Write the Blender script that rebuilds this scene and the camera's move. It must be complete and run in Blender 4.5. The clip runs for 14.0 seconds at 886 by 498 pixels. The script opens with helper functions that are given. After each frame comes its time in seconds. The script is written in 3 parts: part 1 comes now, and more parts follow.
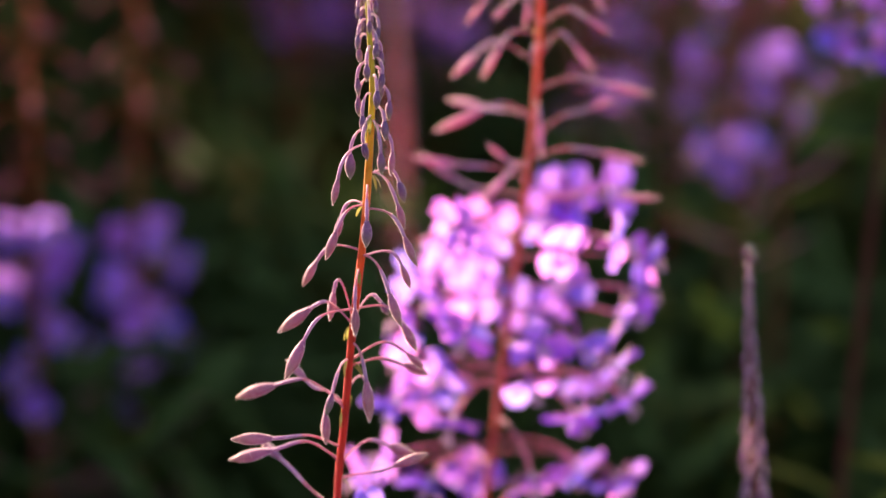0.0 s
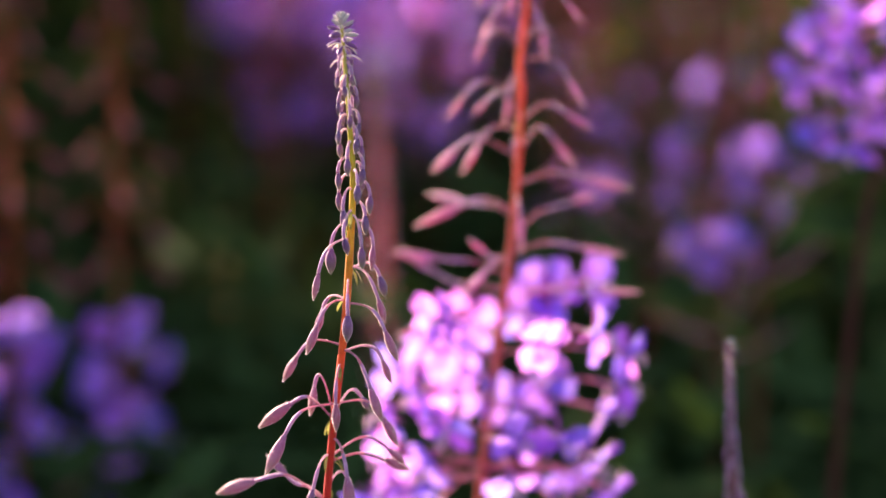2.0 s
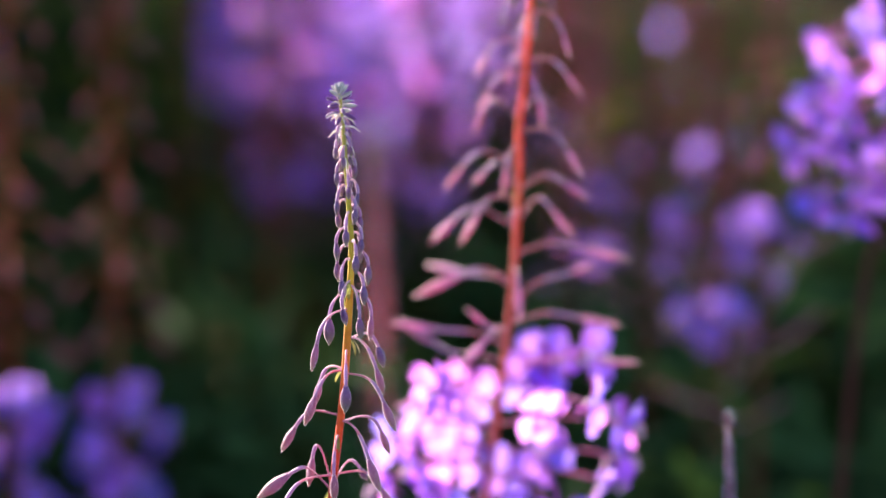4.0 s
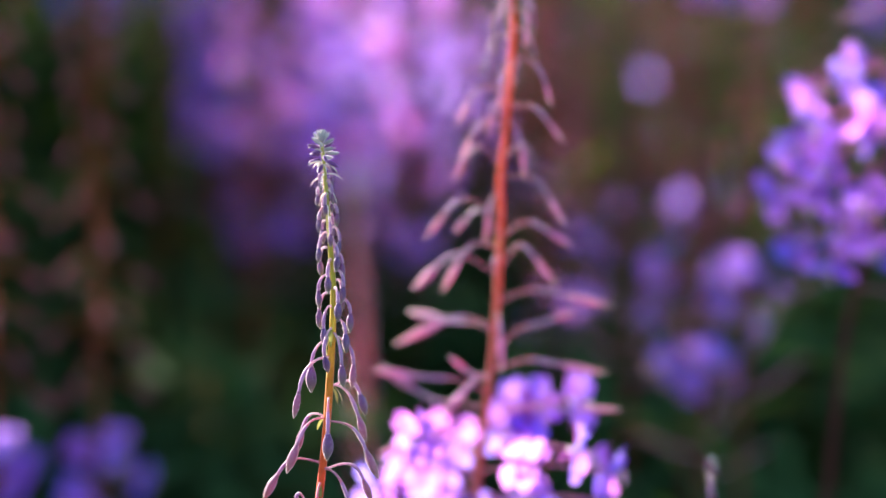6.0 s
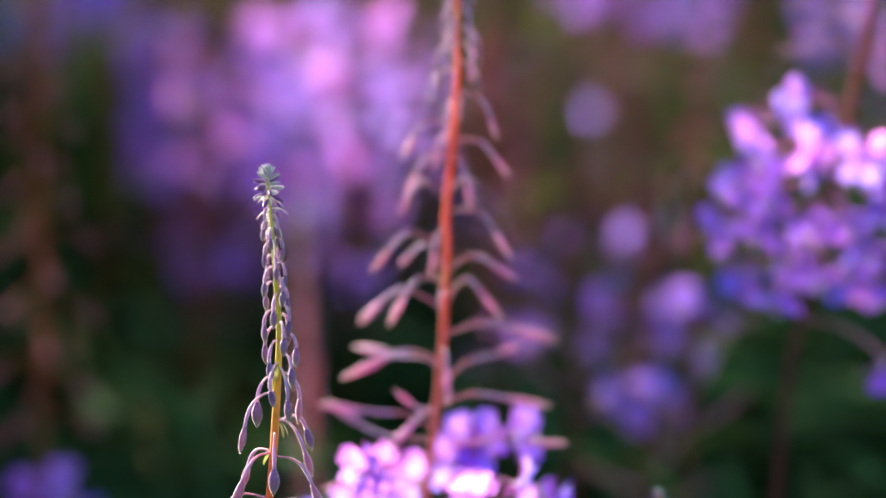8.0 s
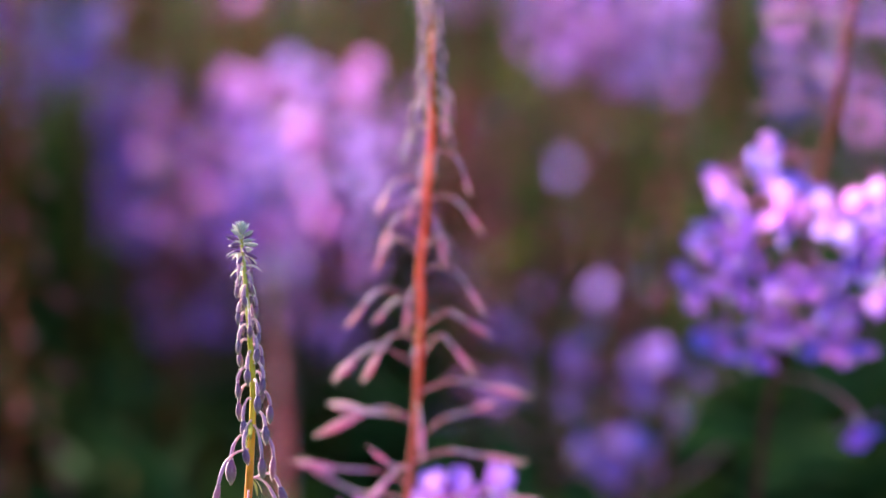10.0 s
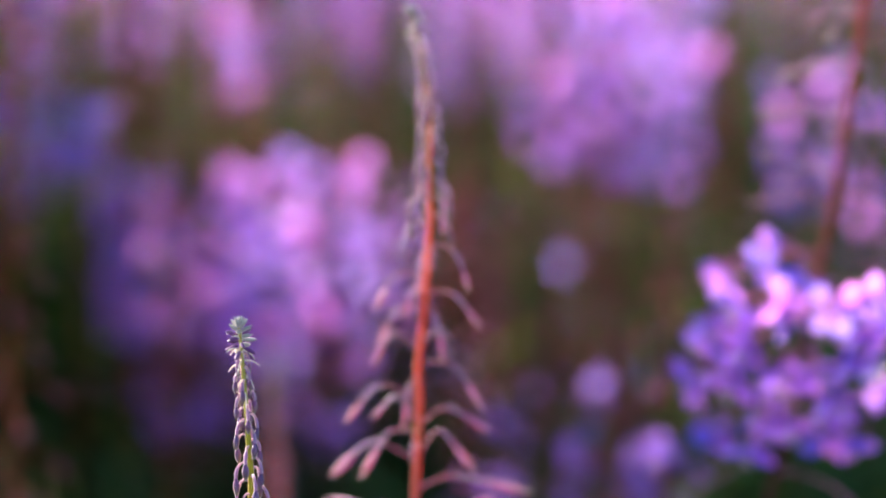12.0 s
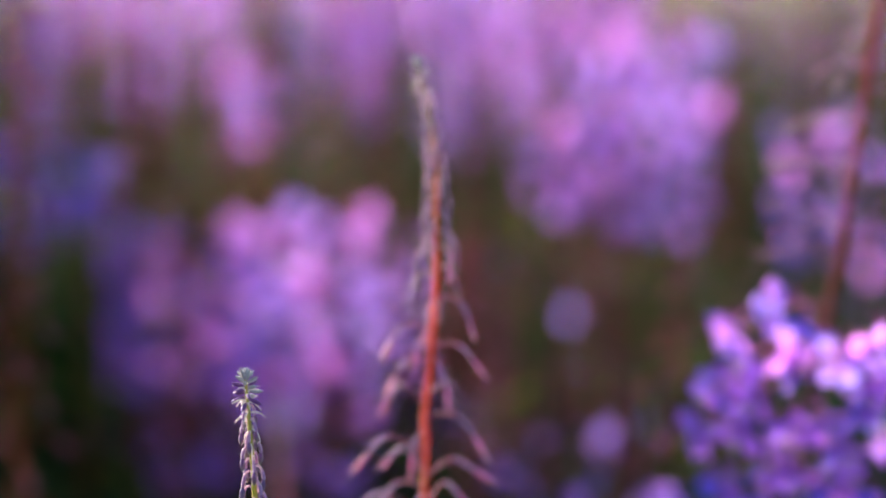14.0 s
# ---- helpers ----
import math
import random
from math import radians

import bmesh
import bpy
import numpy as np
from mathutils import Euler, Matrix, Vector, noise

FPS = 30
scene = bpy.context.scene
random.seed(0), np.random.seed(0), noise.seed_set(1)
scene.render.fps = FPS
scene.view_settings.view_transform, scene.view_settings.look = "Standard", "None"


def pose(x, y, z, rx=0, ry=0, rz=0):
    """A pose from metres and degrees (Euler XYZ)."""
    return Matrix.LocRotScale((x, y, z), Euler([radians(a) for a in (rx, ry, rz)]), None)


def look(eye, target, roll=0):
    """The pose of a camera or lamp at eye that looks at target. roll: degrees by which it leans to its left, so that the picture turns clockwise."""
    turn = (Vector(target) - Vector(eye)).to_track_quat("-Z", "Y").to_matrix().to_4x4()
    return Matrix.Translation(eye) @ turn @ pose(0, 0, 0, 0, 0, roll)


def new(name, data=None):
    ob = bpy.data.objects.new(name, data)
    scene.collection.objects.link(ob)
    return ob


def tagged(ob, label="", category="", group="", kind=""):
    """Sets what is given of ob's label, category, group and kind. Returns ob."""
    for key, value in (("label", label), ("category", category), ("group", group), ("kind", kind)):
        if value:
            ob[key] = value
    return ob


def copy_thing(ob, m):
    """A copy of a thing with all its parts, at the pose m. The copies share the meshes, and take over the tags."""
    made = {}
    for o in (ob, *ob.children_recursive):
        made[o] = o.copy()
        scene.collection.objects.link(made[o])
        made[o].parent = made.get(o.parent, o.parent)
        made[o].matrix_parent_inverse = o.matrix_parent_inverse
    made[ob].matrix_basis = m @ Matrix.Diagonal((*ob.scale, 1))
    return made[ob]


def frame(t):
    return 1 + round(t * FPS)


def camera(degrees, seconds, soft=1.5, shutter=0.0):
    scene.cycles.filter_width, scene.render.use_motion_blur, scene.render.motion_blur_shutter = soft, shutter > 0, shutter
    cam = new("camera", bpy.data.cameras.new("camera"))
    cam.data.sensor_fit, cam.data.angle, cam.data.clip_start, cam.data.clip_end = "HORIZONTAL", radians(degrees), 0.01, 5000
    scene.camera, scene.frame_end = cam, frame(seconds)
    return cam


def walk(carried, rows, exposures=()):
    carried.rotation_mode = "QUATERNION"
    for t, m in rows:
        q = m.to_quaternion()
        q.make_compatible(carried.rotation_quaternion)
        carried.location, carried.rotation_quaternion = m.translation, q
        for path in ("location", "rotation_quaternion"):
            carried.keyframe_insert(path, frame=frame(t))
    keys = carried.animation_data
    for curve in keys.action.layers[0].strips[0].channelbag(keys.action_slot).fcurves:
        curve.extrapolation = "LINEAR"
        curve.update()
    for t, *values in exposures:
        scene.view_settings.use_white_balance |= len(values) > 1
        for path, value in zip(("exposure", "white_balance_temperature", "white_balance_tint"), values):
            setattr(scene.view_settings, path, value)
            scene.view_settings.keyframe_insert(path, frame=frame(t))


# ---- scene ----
cam = camera(20, 14.0)
cam.data.dof.use_dof = True
cam.data.dof.focus_distance = 1.025
cam.data.dof.aperture_fstop = 3.1
# seconds, pitch, heading to the right, in degrees: a tripod head that tilts slowly upwards
PATH = [
    (0, -15.252, -0.000),
    (0.5, -14.764, 0.062),
    (1, -14.221, 0.264),
    (1.5, -13.683, 0.408),
    (2, -13.097, 0.453),
    (2.5, -12.644, 0.473),
    (3, -12.183, 0.481),
    (5.5, -10.710, 0.593),
    (6, -10.414, 0.908),
    (6.5, -10.194, 1.264),
    (7, -10.018, 1.575),
    (7.5, -9.840, 1.892),
    (10, -8.338, 2.765),
    (10.5, -7.831, 2.813),
    (11, -7.244, 2.811),
    (11.5, -6.703, 2.761),
    (12, -6.174, 2.799),
    (12.5, -5.753, 2.707),
    (13, -5.447, 2.742),
    (13.5, -5.230, 2.651),
    (14, -5.000, 2.653),
]
walk(cam, [(t, pose(0, 0, 1.3, 90 + p, 0, -y)) for t, p, y in PATH],
     [(0, 2.54, 8500, 27), (3.5, 2.71, 6500, 11), (6, 2.70, 5950, 3), (10, 2.74, 6250, -3), (12, 2.55, 6150, 2), (14, 2.26, 6000, 6)])

# ---- light ----
SUN = Vector((-0.62, 0.76, 0.34)).normalized()
world = bpy.data.worlds.new("evening_sky")
scene.world = world
world.use_nodes = True
nt = world.node_tree
sky = nt.nodes.new("ShaderNodeTexSky")
sky.sky_type = "NISHITA"
sky.sun_disc = False
sky.sun_elevation = math.asin(SUN.z)
sky.sun_rotation = math.atan2(SUN.x, SUN.y)
bg = nt.nodes["Background"]
nt.links.new(sky.outputs[0], bg.inputs[0])
bg.inputs[1].default_value = 0.072
sun = new("sun", bpy.data.lights.new("sun", "SUN"))
sun.data.energy = 5.0
sun.data.angle = radians(0.6)
sun.data.color = (1.0, 0.79, 0.70)
sun.matrix_world = look(SUN * 20, (0, 0, 0))


# ---- materials ----
def material(name, colours, rough=0.5, translucent=0.0, glow=None, scale=200.0, sheen=0.0, bump=0.15, axis=None, spread=0.0, spec=0.3):
    """colours: dark and light tone of the grain. axis: (z of start, z of end, colours from start to end) along the object's own z."""
    m = bpy.data.materials.new(name)
    m.use_nodes = True
    n, l = m.node_tree.nodes, m.node_tree.links
    b = n["Principled BSDF"]
    b.inputs["Roughness"].default_value = rough
    b.inputs["Specular IOR Level"].default_value = spec
    tc = n.new("ShaderNodeTexCoord")
    fine = n.new("ShaderNodeTexNoise")
    fine.inputs["Scale"].default_value = scale
    fine.inputs["Detail"].default_value = 4
    wide = n.new("ShaderNodeTexNoise")
    wide.inputs["Scale"].default_value = scale * 0.13
    l.new(tc.outputs["Object"], fine.inputs["Vector"])
    l.new(tc.outputs["Object"], wide.inputs["Vector"])
    ramp = n.new("ShaderNodeValToRGB")
    ramp.color_ramp.elements[0].position, ramp.color_ramp.elements[1].position = 0.3, 0.7
    ramp.color_ramp.elements[0].color = (*colours[0], 1)
    ramp.color_ramp.elements[1].color = (*colours[1], 1)
    l.new(fine.outputs["Fac"], ramp.inputs[0])
    colour = ramp.outputs[0]
    if axis:
        sep = n.new("ShaderNodeSeparateXYZ")
        l.new(tc.outputs["Object"], sep.inputs[0])
        rng = n.new("ShaderNodeMapRange")
        rng.inputs["From Min"].default_value, rng.inputs["From Max"].default_value = axis[0], axis[1]
        l.new(sep.outputs["Z"], rng.inputs["Value"])
        along = n.new("ShaderNodeValToRGB")
        tones = axis[2]
        while len(along.color_ramp.elements) < len(tones):
            along.color_ramp.elements.new(0.5)
        for i, c in enumerate(tones):
            along.color_ramp.elements[i].position = i / (len(tones) - 1)
            along.color_ramp.elements[i].color = (*c, 1)
        l.new(rng.outputs[0], along.inputs[0])
        mix = n.new("ShaderNodeMix")
        mix.data_type, mix.blend_type = "RGBA", "MULTIPLY"
        mix.inputs["Factor"].default_value = 1.0
        l.new(along.outputs[0], mix.inputs["A"])
        l.new(colour, mix.inputs["B"])
        colour = mix.outputs["Result"]
    hsv = n.new("ShaderNodeHueSaturation")
    l.new(colour, hsv.inputs["Color"])
    info = n.new("ShaderNodeObjectInfo")
    shift = n.new("ShaderNodeMapRange")
    shift.inputs["To Min"].default_value, shift.inputs["To Max"].default_value = 0.5 - spread, 0.5 + spread
    l.new(info.outputs["Random"], shift.inputs["Value"])
    l.new(shift.outputs[0], hsv.inputs["Hue"])
    tone = n.new("ShaderNodeMapRange")
    tone.inputs["To Min"].default_value, tone.inputs["To Max"].default_value = 0.75, 1.25
    l.new(wide.outputs["Fac"], tone.inputs["Value"])
    l.new(tone.outputs[0], hsv.inputs["Value"])
    colour = hsv.outputs[0]
    l.new(colour, b.inputs["Base Color"])
    if sheen:
        b.inputs["Sheen Weight"].default_value = sheen
        b.inputs["Sheen Roughness"].default_value = 0.35
        b.inputs["Sheen Tint"].default_value = (1.0, 0.88, 0.85, 1)
    if bump:
        bn = n.new("ShaderNodeBump")
        bn.inputs["Strength"].default_value = bump
        bn.inputs["Distance"].default_value = 0.0005
        l.new(fine.outputs["Fac"], bn.inputs["Height"])
        l.new(bn.outputs[0], b.inputs["Normal"])
    if translucent:
        tr = n.new("ShaderNodeBsdfTranslucent")
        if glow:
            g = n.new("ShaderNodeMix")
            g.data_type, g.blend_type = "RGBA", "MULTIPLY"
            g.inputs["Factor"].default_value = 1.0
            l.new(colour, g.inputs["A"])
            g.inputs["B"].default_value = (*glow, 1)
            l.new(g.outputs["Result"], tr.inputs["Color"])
        else:
            l.new(colour, tr.inputs["Color"])
        ms = n.new("ShaderNodeMixShader")
        ms.inputs[0].default_value = translucent
        l.new(b.outputs[0], ms.inputs[1])
        l.new(tr.outputs[0], ms.inputs[2])
        l.new(ms.outputs[0], n["Material Output"].inputs["Surface"])
    return m


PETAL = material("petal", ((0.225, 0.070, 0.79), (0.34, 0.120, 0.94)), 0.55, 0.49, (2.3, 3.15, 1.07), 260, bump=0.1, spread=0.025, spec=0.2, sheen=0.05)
SEPAL = material("sepal", ((0.22, 0.05, 0.22), (0.34, 0.09, 0.30)), 0.5, 0.3, None, 400)
STAMEN = material("stamen", ((0.66, 0.45, 0.60), (0.80, 0.62, 0.70)), 0.5, 0.3, None, 500)
BUD = material("bud_skin", ((0.75, 0.75, 0.75), (1.0, 1.0, 1.0)), 0.55, 0.30, (1.5, 0.9, 0.95), 7, sheen=1.0, bump=0.25, spec=0.5,
               axis=(0.0, 1.0, ((0.30, 0.120, 0.29), (0.34, 0.14, 0.28), (0.34, 0.17, 0.25), (0.36, 0.27, 0.24))), spread=0.02)
ROSE = material("rose_bud_skin", ((0.75, 0.75, 0.75), (1.0, 1.0, 1.0)), 0.5, 0.42, (1.35, 0.95, 1.1), 7, sheen=1.0, bump=0.25, spec=0.5,
                axis=(0.0, 1.0, ((0.50, 0.21, 0.46), (0.58, 0.24, 0.45), (0.60, 0.29, 0.42), (0.56, 0.38, 0.40))), spread=0.02)
YOUNG = material("young_bud_skin", ((0.70, 0.70, 0.70), (1.0, 1.0, 1.0)), 0.5, 0.12, (1.3, 0.95, 1.0), 7, sheen=0.5, bump=0.25, spec=0.5,
                 axis=(0.0, 1.0, ((0.17, 0.045, 0.22), (0.20, 0.070, 0.22), (0.23, 0.13, 0.19), (0.27, 0.26, 0.16))), spread=0.05)
HAIR = material("fine_hair", ((0.90, 0.78, 0.78), (0.96, 0.88, 0.88)), 0.5, 0.5, None, 50, bump=0)
TIPBUD = material("tip_bud_skin", ((0.30, 0.24, 0.30), (0.58, 0.54, 0.50)), 0.6, 0.15, None, 500, sheen=1.0)
PURPLE = material("purple_bud_skin", ((0.10, 0.028, 0.16), (0.20, 0.07, 0.24)), 0.55, 0.15, None, 500, sheen=0.5)
MAUVE = material("mauve_bud_skin", ((0.19, 0.050, 0.075), (0.30, 0.085, 0.115)), 0.8, 0.2, None, 300, spec=0.06)
PEDICEL = material("pedicel_skin", ((0.44, 0.15, 0.24), (0.56, 0.23, 0.34)), 0.5, 0.3, (1.4, 0.85, 0.8), 500, sheen=0.8)
OVARY = material("ovary_skin", ((0.34, 0.18, 0.40), (0.46, 0.27, 0.48)), 0.5, 0.25, (1.3, 0.9, 0.95), 500, sheen=0.9)
HOOK = material("young_pedicel_skin", ((0.54, 0.30, 0.42), (0.68, 0.42, 0.52)), 0.5, 0.25, (1.3, 0.95, 0.95), 500, sheen=0.9)
BRACT = material("bract", ((0.16, 0.18, 0.04), (0.30, 0.30, 0.09)), 0.5, 0.35, None, 400, sheen=0.2)
NEEDLE = material("tip_bract", ((0.70, 0.63, 0.56), (0.92, 0.85, 0.80)), 0.6, 0.4, None, 400, sheen=0.6)
STEM = material("stem_skin", ((0.8, 0.8, 0.8), (1.05, 1.05, 1.05)), 0.4, 0.16, (1.5, 0.9, 0.5), 300, sheen=0.25,
                axis=(-0.20, 0.0, ((0.44, 0.030, 0.025), (0.52, 0.040, 0.025), (0.60, 0.12, 0.03), (0.54, 0.40, 0.04), (0.40, 0.40, 0.05), (0.44, 0.42, 0.14))))
STEM2 = material("red_stem_skin", ((0.8, 0.8, 0.8), (1.05, 1.05, 1.05)), 0.4, 0.30, (1.5, 0.85, 0.5), 300, sheen=0.6,
                 axis=(-0.26, 0.0, ((0.36, 0.06, 0.05), (0.56, 0.095, 0.062), (0.62, 0.105, 0.062), (0.62, 0.12, 0.062), (0.60, 0.22, 0.08), (0.32, 0.28, 0.18))))
DULLSTEM = material("dull_stem_skin", ((0.06, 0.017, 0.012), (0.15, 0.042, 0.024)), 0.8, 0.05, None, 200, spec=0.06)
RUST = material("rust_stem_skin", ((0.17, 0.029, 0.016), (0.32, 0.060, 0.028)), 0.8, 0.1, (1.3, 0.8, 0.6), 200, spec=0.06)
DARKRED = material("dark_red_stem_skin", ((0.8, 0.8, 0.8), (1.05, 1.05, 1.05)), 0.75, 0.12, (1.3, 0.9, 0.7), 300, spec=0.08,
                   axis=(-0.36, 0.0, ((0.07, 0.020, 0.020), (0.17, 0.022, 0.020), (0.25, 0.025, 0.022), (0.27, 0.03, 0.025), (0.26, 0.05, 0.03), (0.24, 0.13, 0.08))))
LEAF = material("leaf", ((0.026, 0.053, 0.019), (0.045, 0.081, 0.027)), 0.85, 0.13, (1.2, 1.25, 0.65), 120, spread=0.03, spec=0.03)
# lit copy of LEAF: sunlight is put into its brighter yellow-green
SUNLEAF = material("sunlit_leaf", ((0.070, 0.100, 0.012), (0.130, 0.165, 0.024)), 0.65, 0.36, (1.6, 1.6, 0.5), 120, spread=0.03, spec=0.12)
DRY = material("dry_grass", ((0.16, 0.13, 0.06), (0.28, 0.22, 0.12)), 0.6, 0.3, None, 90)
GRASS = material("green_grass", ((0.035, 0.06, 0.018), (0.07, 0.09, 0.025)), 0.7, 0.2, None, 90, spec=0.1)
SOIL = material("soil", ((0.022, 0.026, 0.012), (0.045, 0.048, 0.022)), 0.9, 0, None, 30, bump=0.6)


# ---- mesh helpers ----
def part(name, bm, mats, parent=None, label=""):
    me = bpy.data.meshes.new(name)
    bm.to_mesh(me)
    bm.free()
    for m in mats if isinstance(mats, (list, tuple)) else [mats]:
        me.materials.append(m)
    me.polygons.foreach_set("use_smooth", [True] * len(me.polygons))
    ob = new(name, me)
    ob.parent = parent
    if label:
        tagged(ob, label)
    return ob


def share(name, mesh, parent, m):
    ob = new(name, mesh)
    ob.parent = parent
    ob.matrix_basis = m
    return ob


def spline(points, steps):
    p = [Vector(q) for q in points]
    p = [p[0] * 2 - p[1]] + p + [p[-1] * 2 - p[-2]]
    out = []
    for i in range(1, len(p) - 2):
        for k in range(steps):
            t = k / steps
            a, b, c, d = p[i - 1], p[i], p[i + 1], p[i + 2]
            out.append(0.5 * ((2 * b) + (c - a) * t + (2 * a - 5 * b + 4 * c - d) * t * t + (3 * b - a - 3 * c + d) * t ** 3))
    out.append(p[-2].copy())
    return out


def bezier(a, b, c, d, n):
    return [a * (1 - t) ** 3 + b * 3 * t * (1 - t) ** 2 + c * 3 * t * t * (1 - t) + d * t ** 3 for t in (i / n for i in range(n + 1))]


def tube(bm, pts, radii, n=8, slot=0, ribs=0.0, last=(99, 0)):
    side = Vector((0.3, 1, 0.1))
    rings = []
    for i, p in enumerate(pts):
        d = (pts[min(i + 1, len(pts) - 1)] - pts[max(i - 1, 0)]).normalized()
        side = (side - d * side.dot(d)).normalized()
        up = d.cross(side)
        rings.append([bm.verts.new(p + (side * math.cos(a) + up * math.sin(a)) * radii[i] * (1 + ribs * math.cos(4 * a)))
                      for a in (2 * math.pi * k / n for k in range(n))])
    for i, (r, s) in enumerate(zip(rings, rings[1:])):
        for k in range(n):
            bm.faces.new((r[k], r[(k + 1) % n], s[(k + 1) % n], s[k])).material_index = last[1] if i >= last[0] else slot
    bm.faces.new(rings[0][::-1]).material_index = slot
    bm.faces.new(rings[-1]).material_index = slot


def frame_to(direction, origin, roll=0.0):
    q = direction.to_track_quat("Z", "Y").to_matrix().to_4x4()
    return Matrix.Translation(origin) @ q @ Matrix.Rotation(roll, 4, "Z")


def blade(bm, m, length, width, cup=0.15, droop=0.1, widest=0.6, notch=0.0, nu=6, nv=4, slot=0, claw=0.12, wave=0.0):
    """A leaf or petal: grows along +x of m, its face to +z."""
    grid = []
    for i in range(nu + 1):
        u = i / nu
        if u < widest:
            w = claw + (1 - claw) * math.sin(u / widest * math.pi / 2) ** 1.3
        else:
            w = math.sqrt(max(0.0, 1 - ((u - widest) / (1.02 - widest)) ** 2))
        row = []
        for k in range(nv + 1):
            v = 2 * k / nv - 1
            x = length * (u - notch * (1 - abs(v)) * max(0, u - 0.7))
            z = cup * width * v * v - droop * length * u * u + wave * width * math.sin(9 * u + 2 * v)
            row.append(bm.verts.new(m @ Vector((x, v * w * width / 2, z))))
        grid.append(row)
    for r, s in zip(grid, grid[1:]):
        for k in range(nv):
            bm.faces.new((r[k], s[k], s[k + 1], r[k + 1])).material_index = slot


# ---- shared meshes of the fireweed ----
def shared(name, bm, mats):
    me = bpy.data.meshes.new(name)
    bm.to_mesh(me)
    bm.free()
    for m in mats:
        me.materials.append(m)
    me.polygons.foreach_set("use_smooth", [True] * len(me.polygons))
    return me


def hairs(bm, spots, length, slot):
    """Fine pale hairs: spots are (place, outward direction) pairs."""
    for i, (p, d) in enumerate(spots):
        t = d.cross(Vector((math.sin(i), math.cos(i * 1.7), math.sin(i * 0.6)))).normalized() * length * 0.10
        e = p + d * length * (0.7 + 0.5 * ((i * 0.618) % 1))
        bm.faces.new([bm.verts.new(q) for q in (p - t, p + t, e)]).material_index = slot


def bud_mesh(seed, fat, skin):
    """A closed bud one unit long on +z: a collar, a swollen middle with four seams and a pointed tip."""
    r = random.Random(seed)
    bm = bmesh.new()
    zs = [0, 0.025, 0.05, 0.1, 0.2, 0.32, 0.45, 0.58, 0.7, 0.8, 0.88, 0.95, 1.0]
    rs = [0.075, 0.095, 0.09, 0.105, 0.145, 0.175, 0.185, 0.178, 0.15, 0.112, 0.072, 0.04, 0.012]
    bend = r.uniform(-0.05, 0.05)
    tube(bm, [Vector((bend * z * z, 0, z)) for z in zs], [q * fat for q in rs], 16, 0, 0.06)
    spots = []
    for i in range(200 if skin is YOUNG else 400):
        z, a = r.random() ** 0.9, r.uniform(0, 6.28)
        q = np.interp(z, zs, rs) * fat * 0.97
        spots.append((Vector((bend * z * z + q * math.cos(a), q * math.sin(a), z)), Vector((math.cos(a), math.sin(a), 0.4)).normalized()))
    hairs(bm, spots, 0.034, 1)
    return shared("bud", bm, [skin, HAIR])


BUDS = [bud_mesh(i, f, BUD) for i, f in enumerate((0.74, 0.80, 0.70, 0.77))]
ROSE_BUDS = [bud_mesh(i, f, ROSE) for i, f in enumerate((0.74, 0.80, 0.70, 0.77))]
YOUNG_BUDS = [bud_mesh(i, f, YOUNG) for i, f in enumerate((1.02, 1.10, 0.95, 1.14))]
bm = bmesh.new()
tube(bm, [Vector((0, 0, z)) for z in (0, 0.15, 0.4, 0.7, 0.9, 1)], [0.08, 0.16, 0.23, 0.19, 0.1, 0.02], 8)
TIP_BUD = shared("tip_bud", bm, [TIPBUD])
PURPLE_TIP_BUD = TIP_BUD.copy()
PURPLE_TIP_BUD.materials[0] = PURPLE
DARK_TIP_BUD = TIP_BUD.copy()
DARK_TIP_BUD.materials[0] = MAUVE


def petal_mesh(seed):
    r = random.Random(seed)
    bm = bmesh.new()
    blade(bm, Matrix.Identity(4), 0.0172, 0.0148 * r.uniform(0.9, 1.1), r.uniform(-0.16, 0.22), r.uniform(-0.2, 0.25), 0.68, 0.5, 7, 6, 0, 0.16, r.uniform(-0.05, 0.05))
    return shared("petal", bm, [PETAL])


PETALS = [petal_mesh(i) for i in range(6)]
bm = bmesh.new()
blade(bm, Matrix.Identity(4), 0.0145, 0.0030, 0.3, 0.15, 0.4, 0, 6, 2, 0, 0.5)
SEPAL_MESH = shared("sepal", bm, [SEPAL])


def stamens(bm, m, slot=0):
    r = random.Random(5)
    for k in range(9):
        a = r.uniform(0, 6.28)
        d = Vector((math.cos(a) * 0.3, math.sin(a) * 0.3, 1)).normalized()
        e = d * r.uniform(0.007, 0.011) + Vector((0, 0, 0))
        tube(bm, [m @ Vector((0, 0, 0)), m @ (e * 0.6), m @ e], [0.0003, 0.00025, 0.0002], 4, slot)
        tube(bm, [m @ e, m @ (e * 1.12), m @ (e * 1.22)], [0.0004, 0.0008, 0.0003], 5, slot)


bm = bmesh.new()
stamens(bm, Matrix.Identity(4))
tube(bm, [Vector((0, 0, -0.004)), Vector((0, 0, -0.001)), Vector((0, 0, 0.001))], [0.001, 0.0016, 0.0012], 8)
HEART = shared("flower_heart", bm, [STAMEN])


def small_leaf(bm, m, length, width, droop):
    blade(bm, m, length, width, 0.18, droop, 0.4, 0, 7, 2, 0, 0.15)


def leaf_mesh(i):
    bm = bmesh.new()
    small_leaf(bm, Matrix.Identity(4), 0.105 + 0.01 * i, 0.015 + 0.0015 * i, (0.15, 0.35, 0.05)[i])
    return shared("leaf", bm, [SUNLEAF])


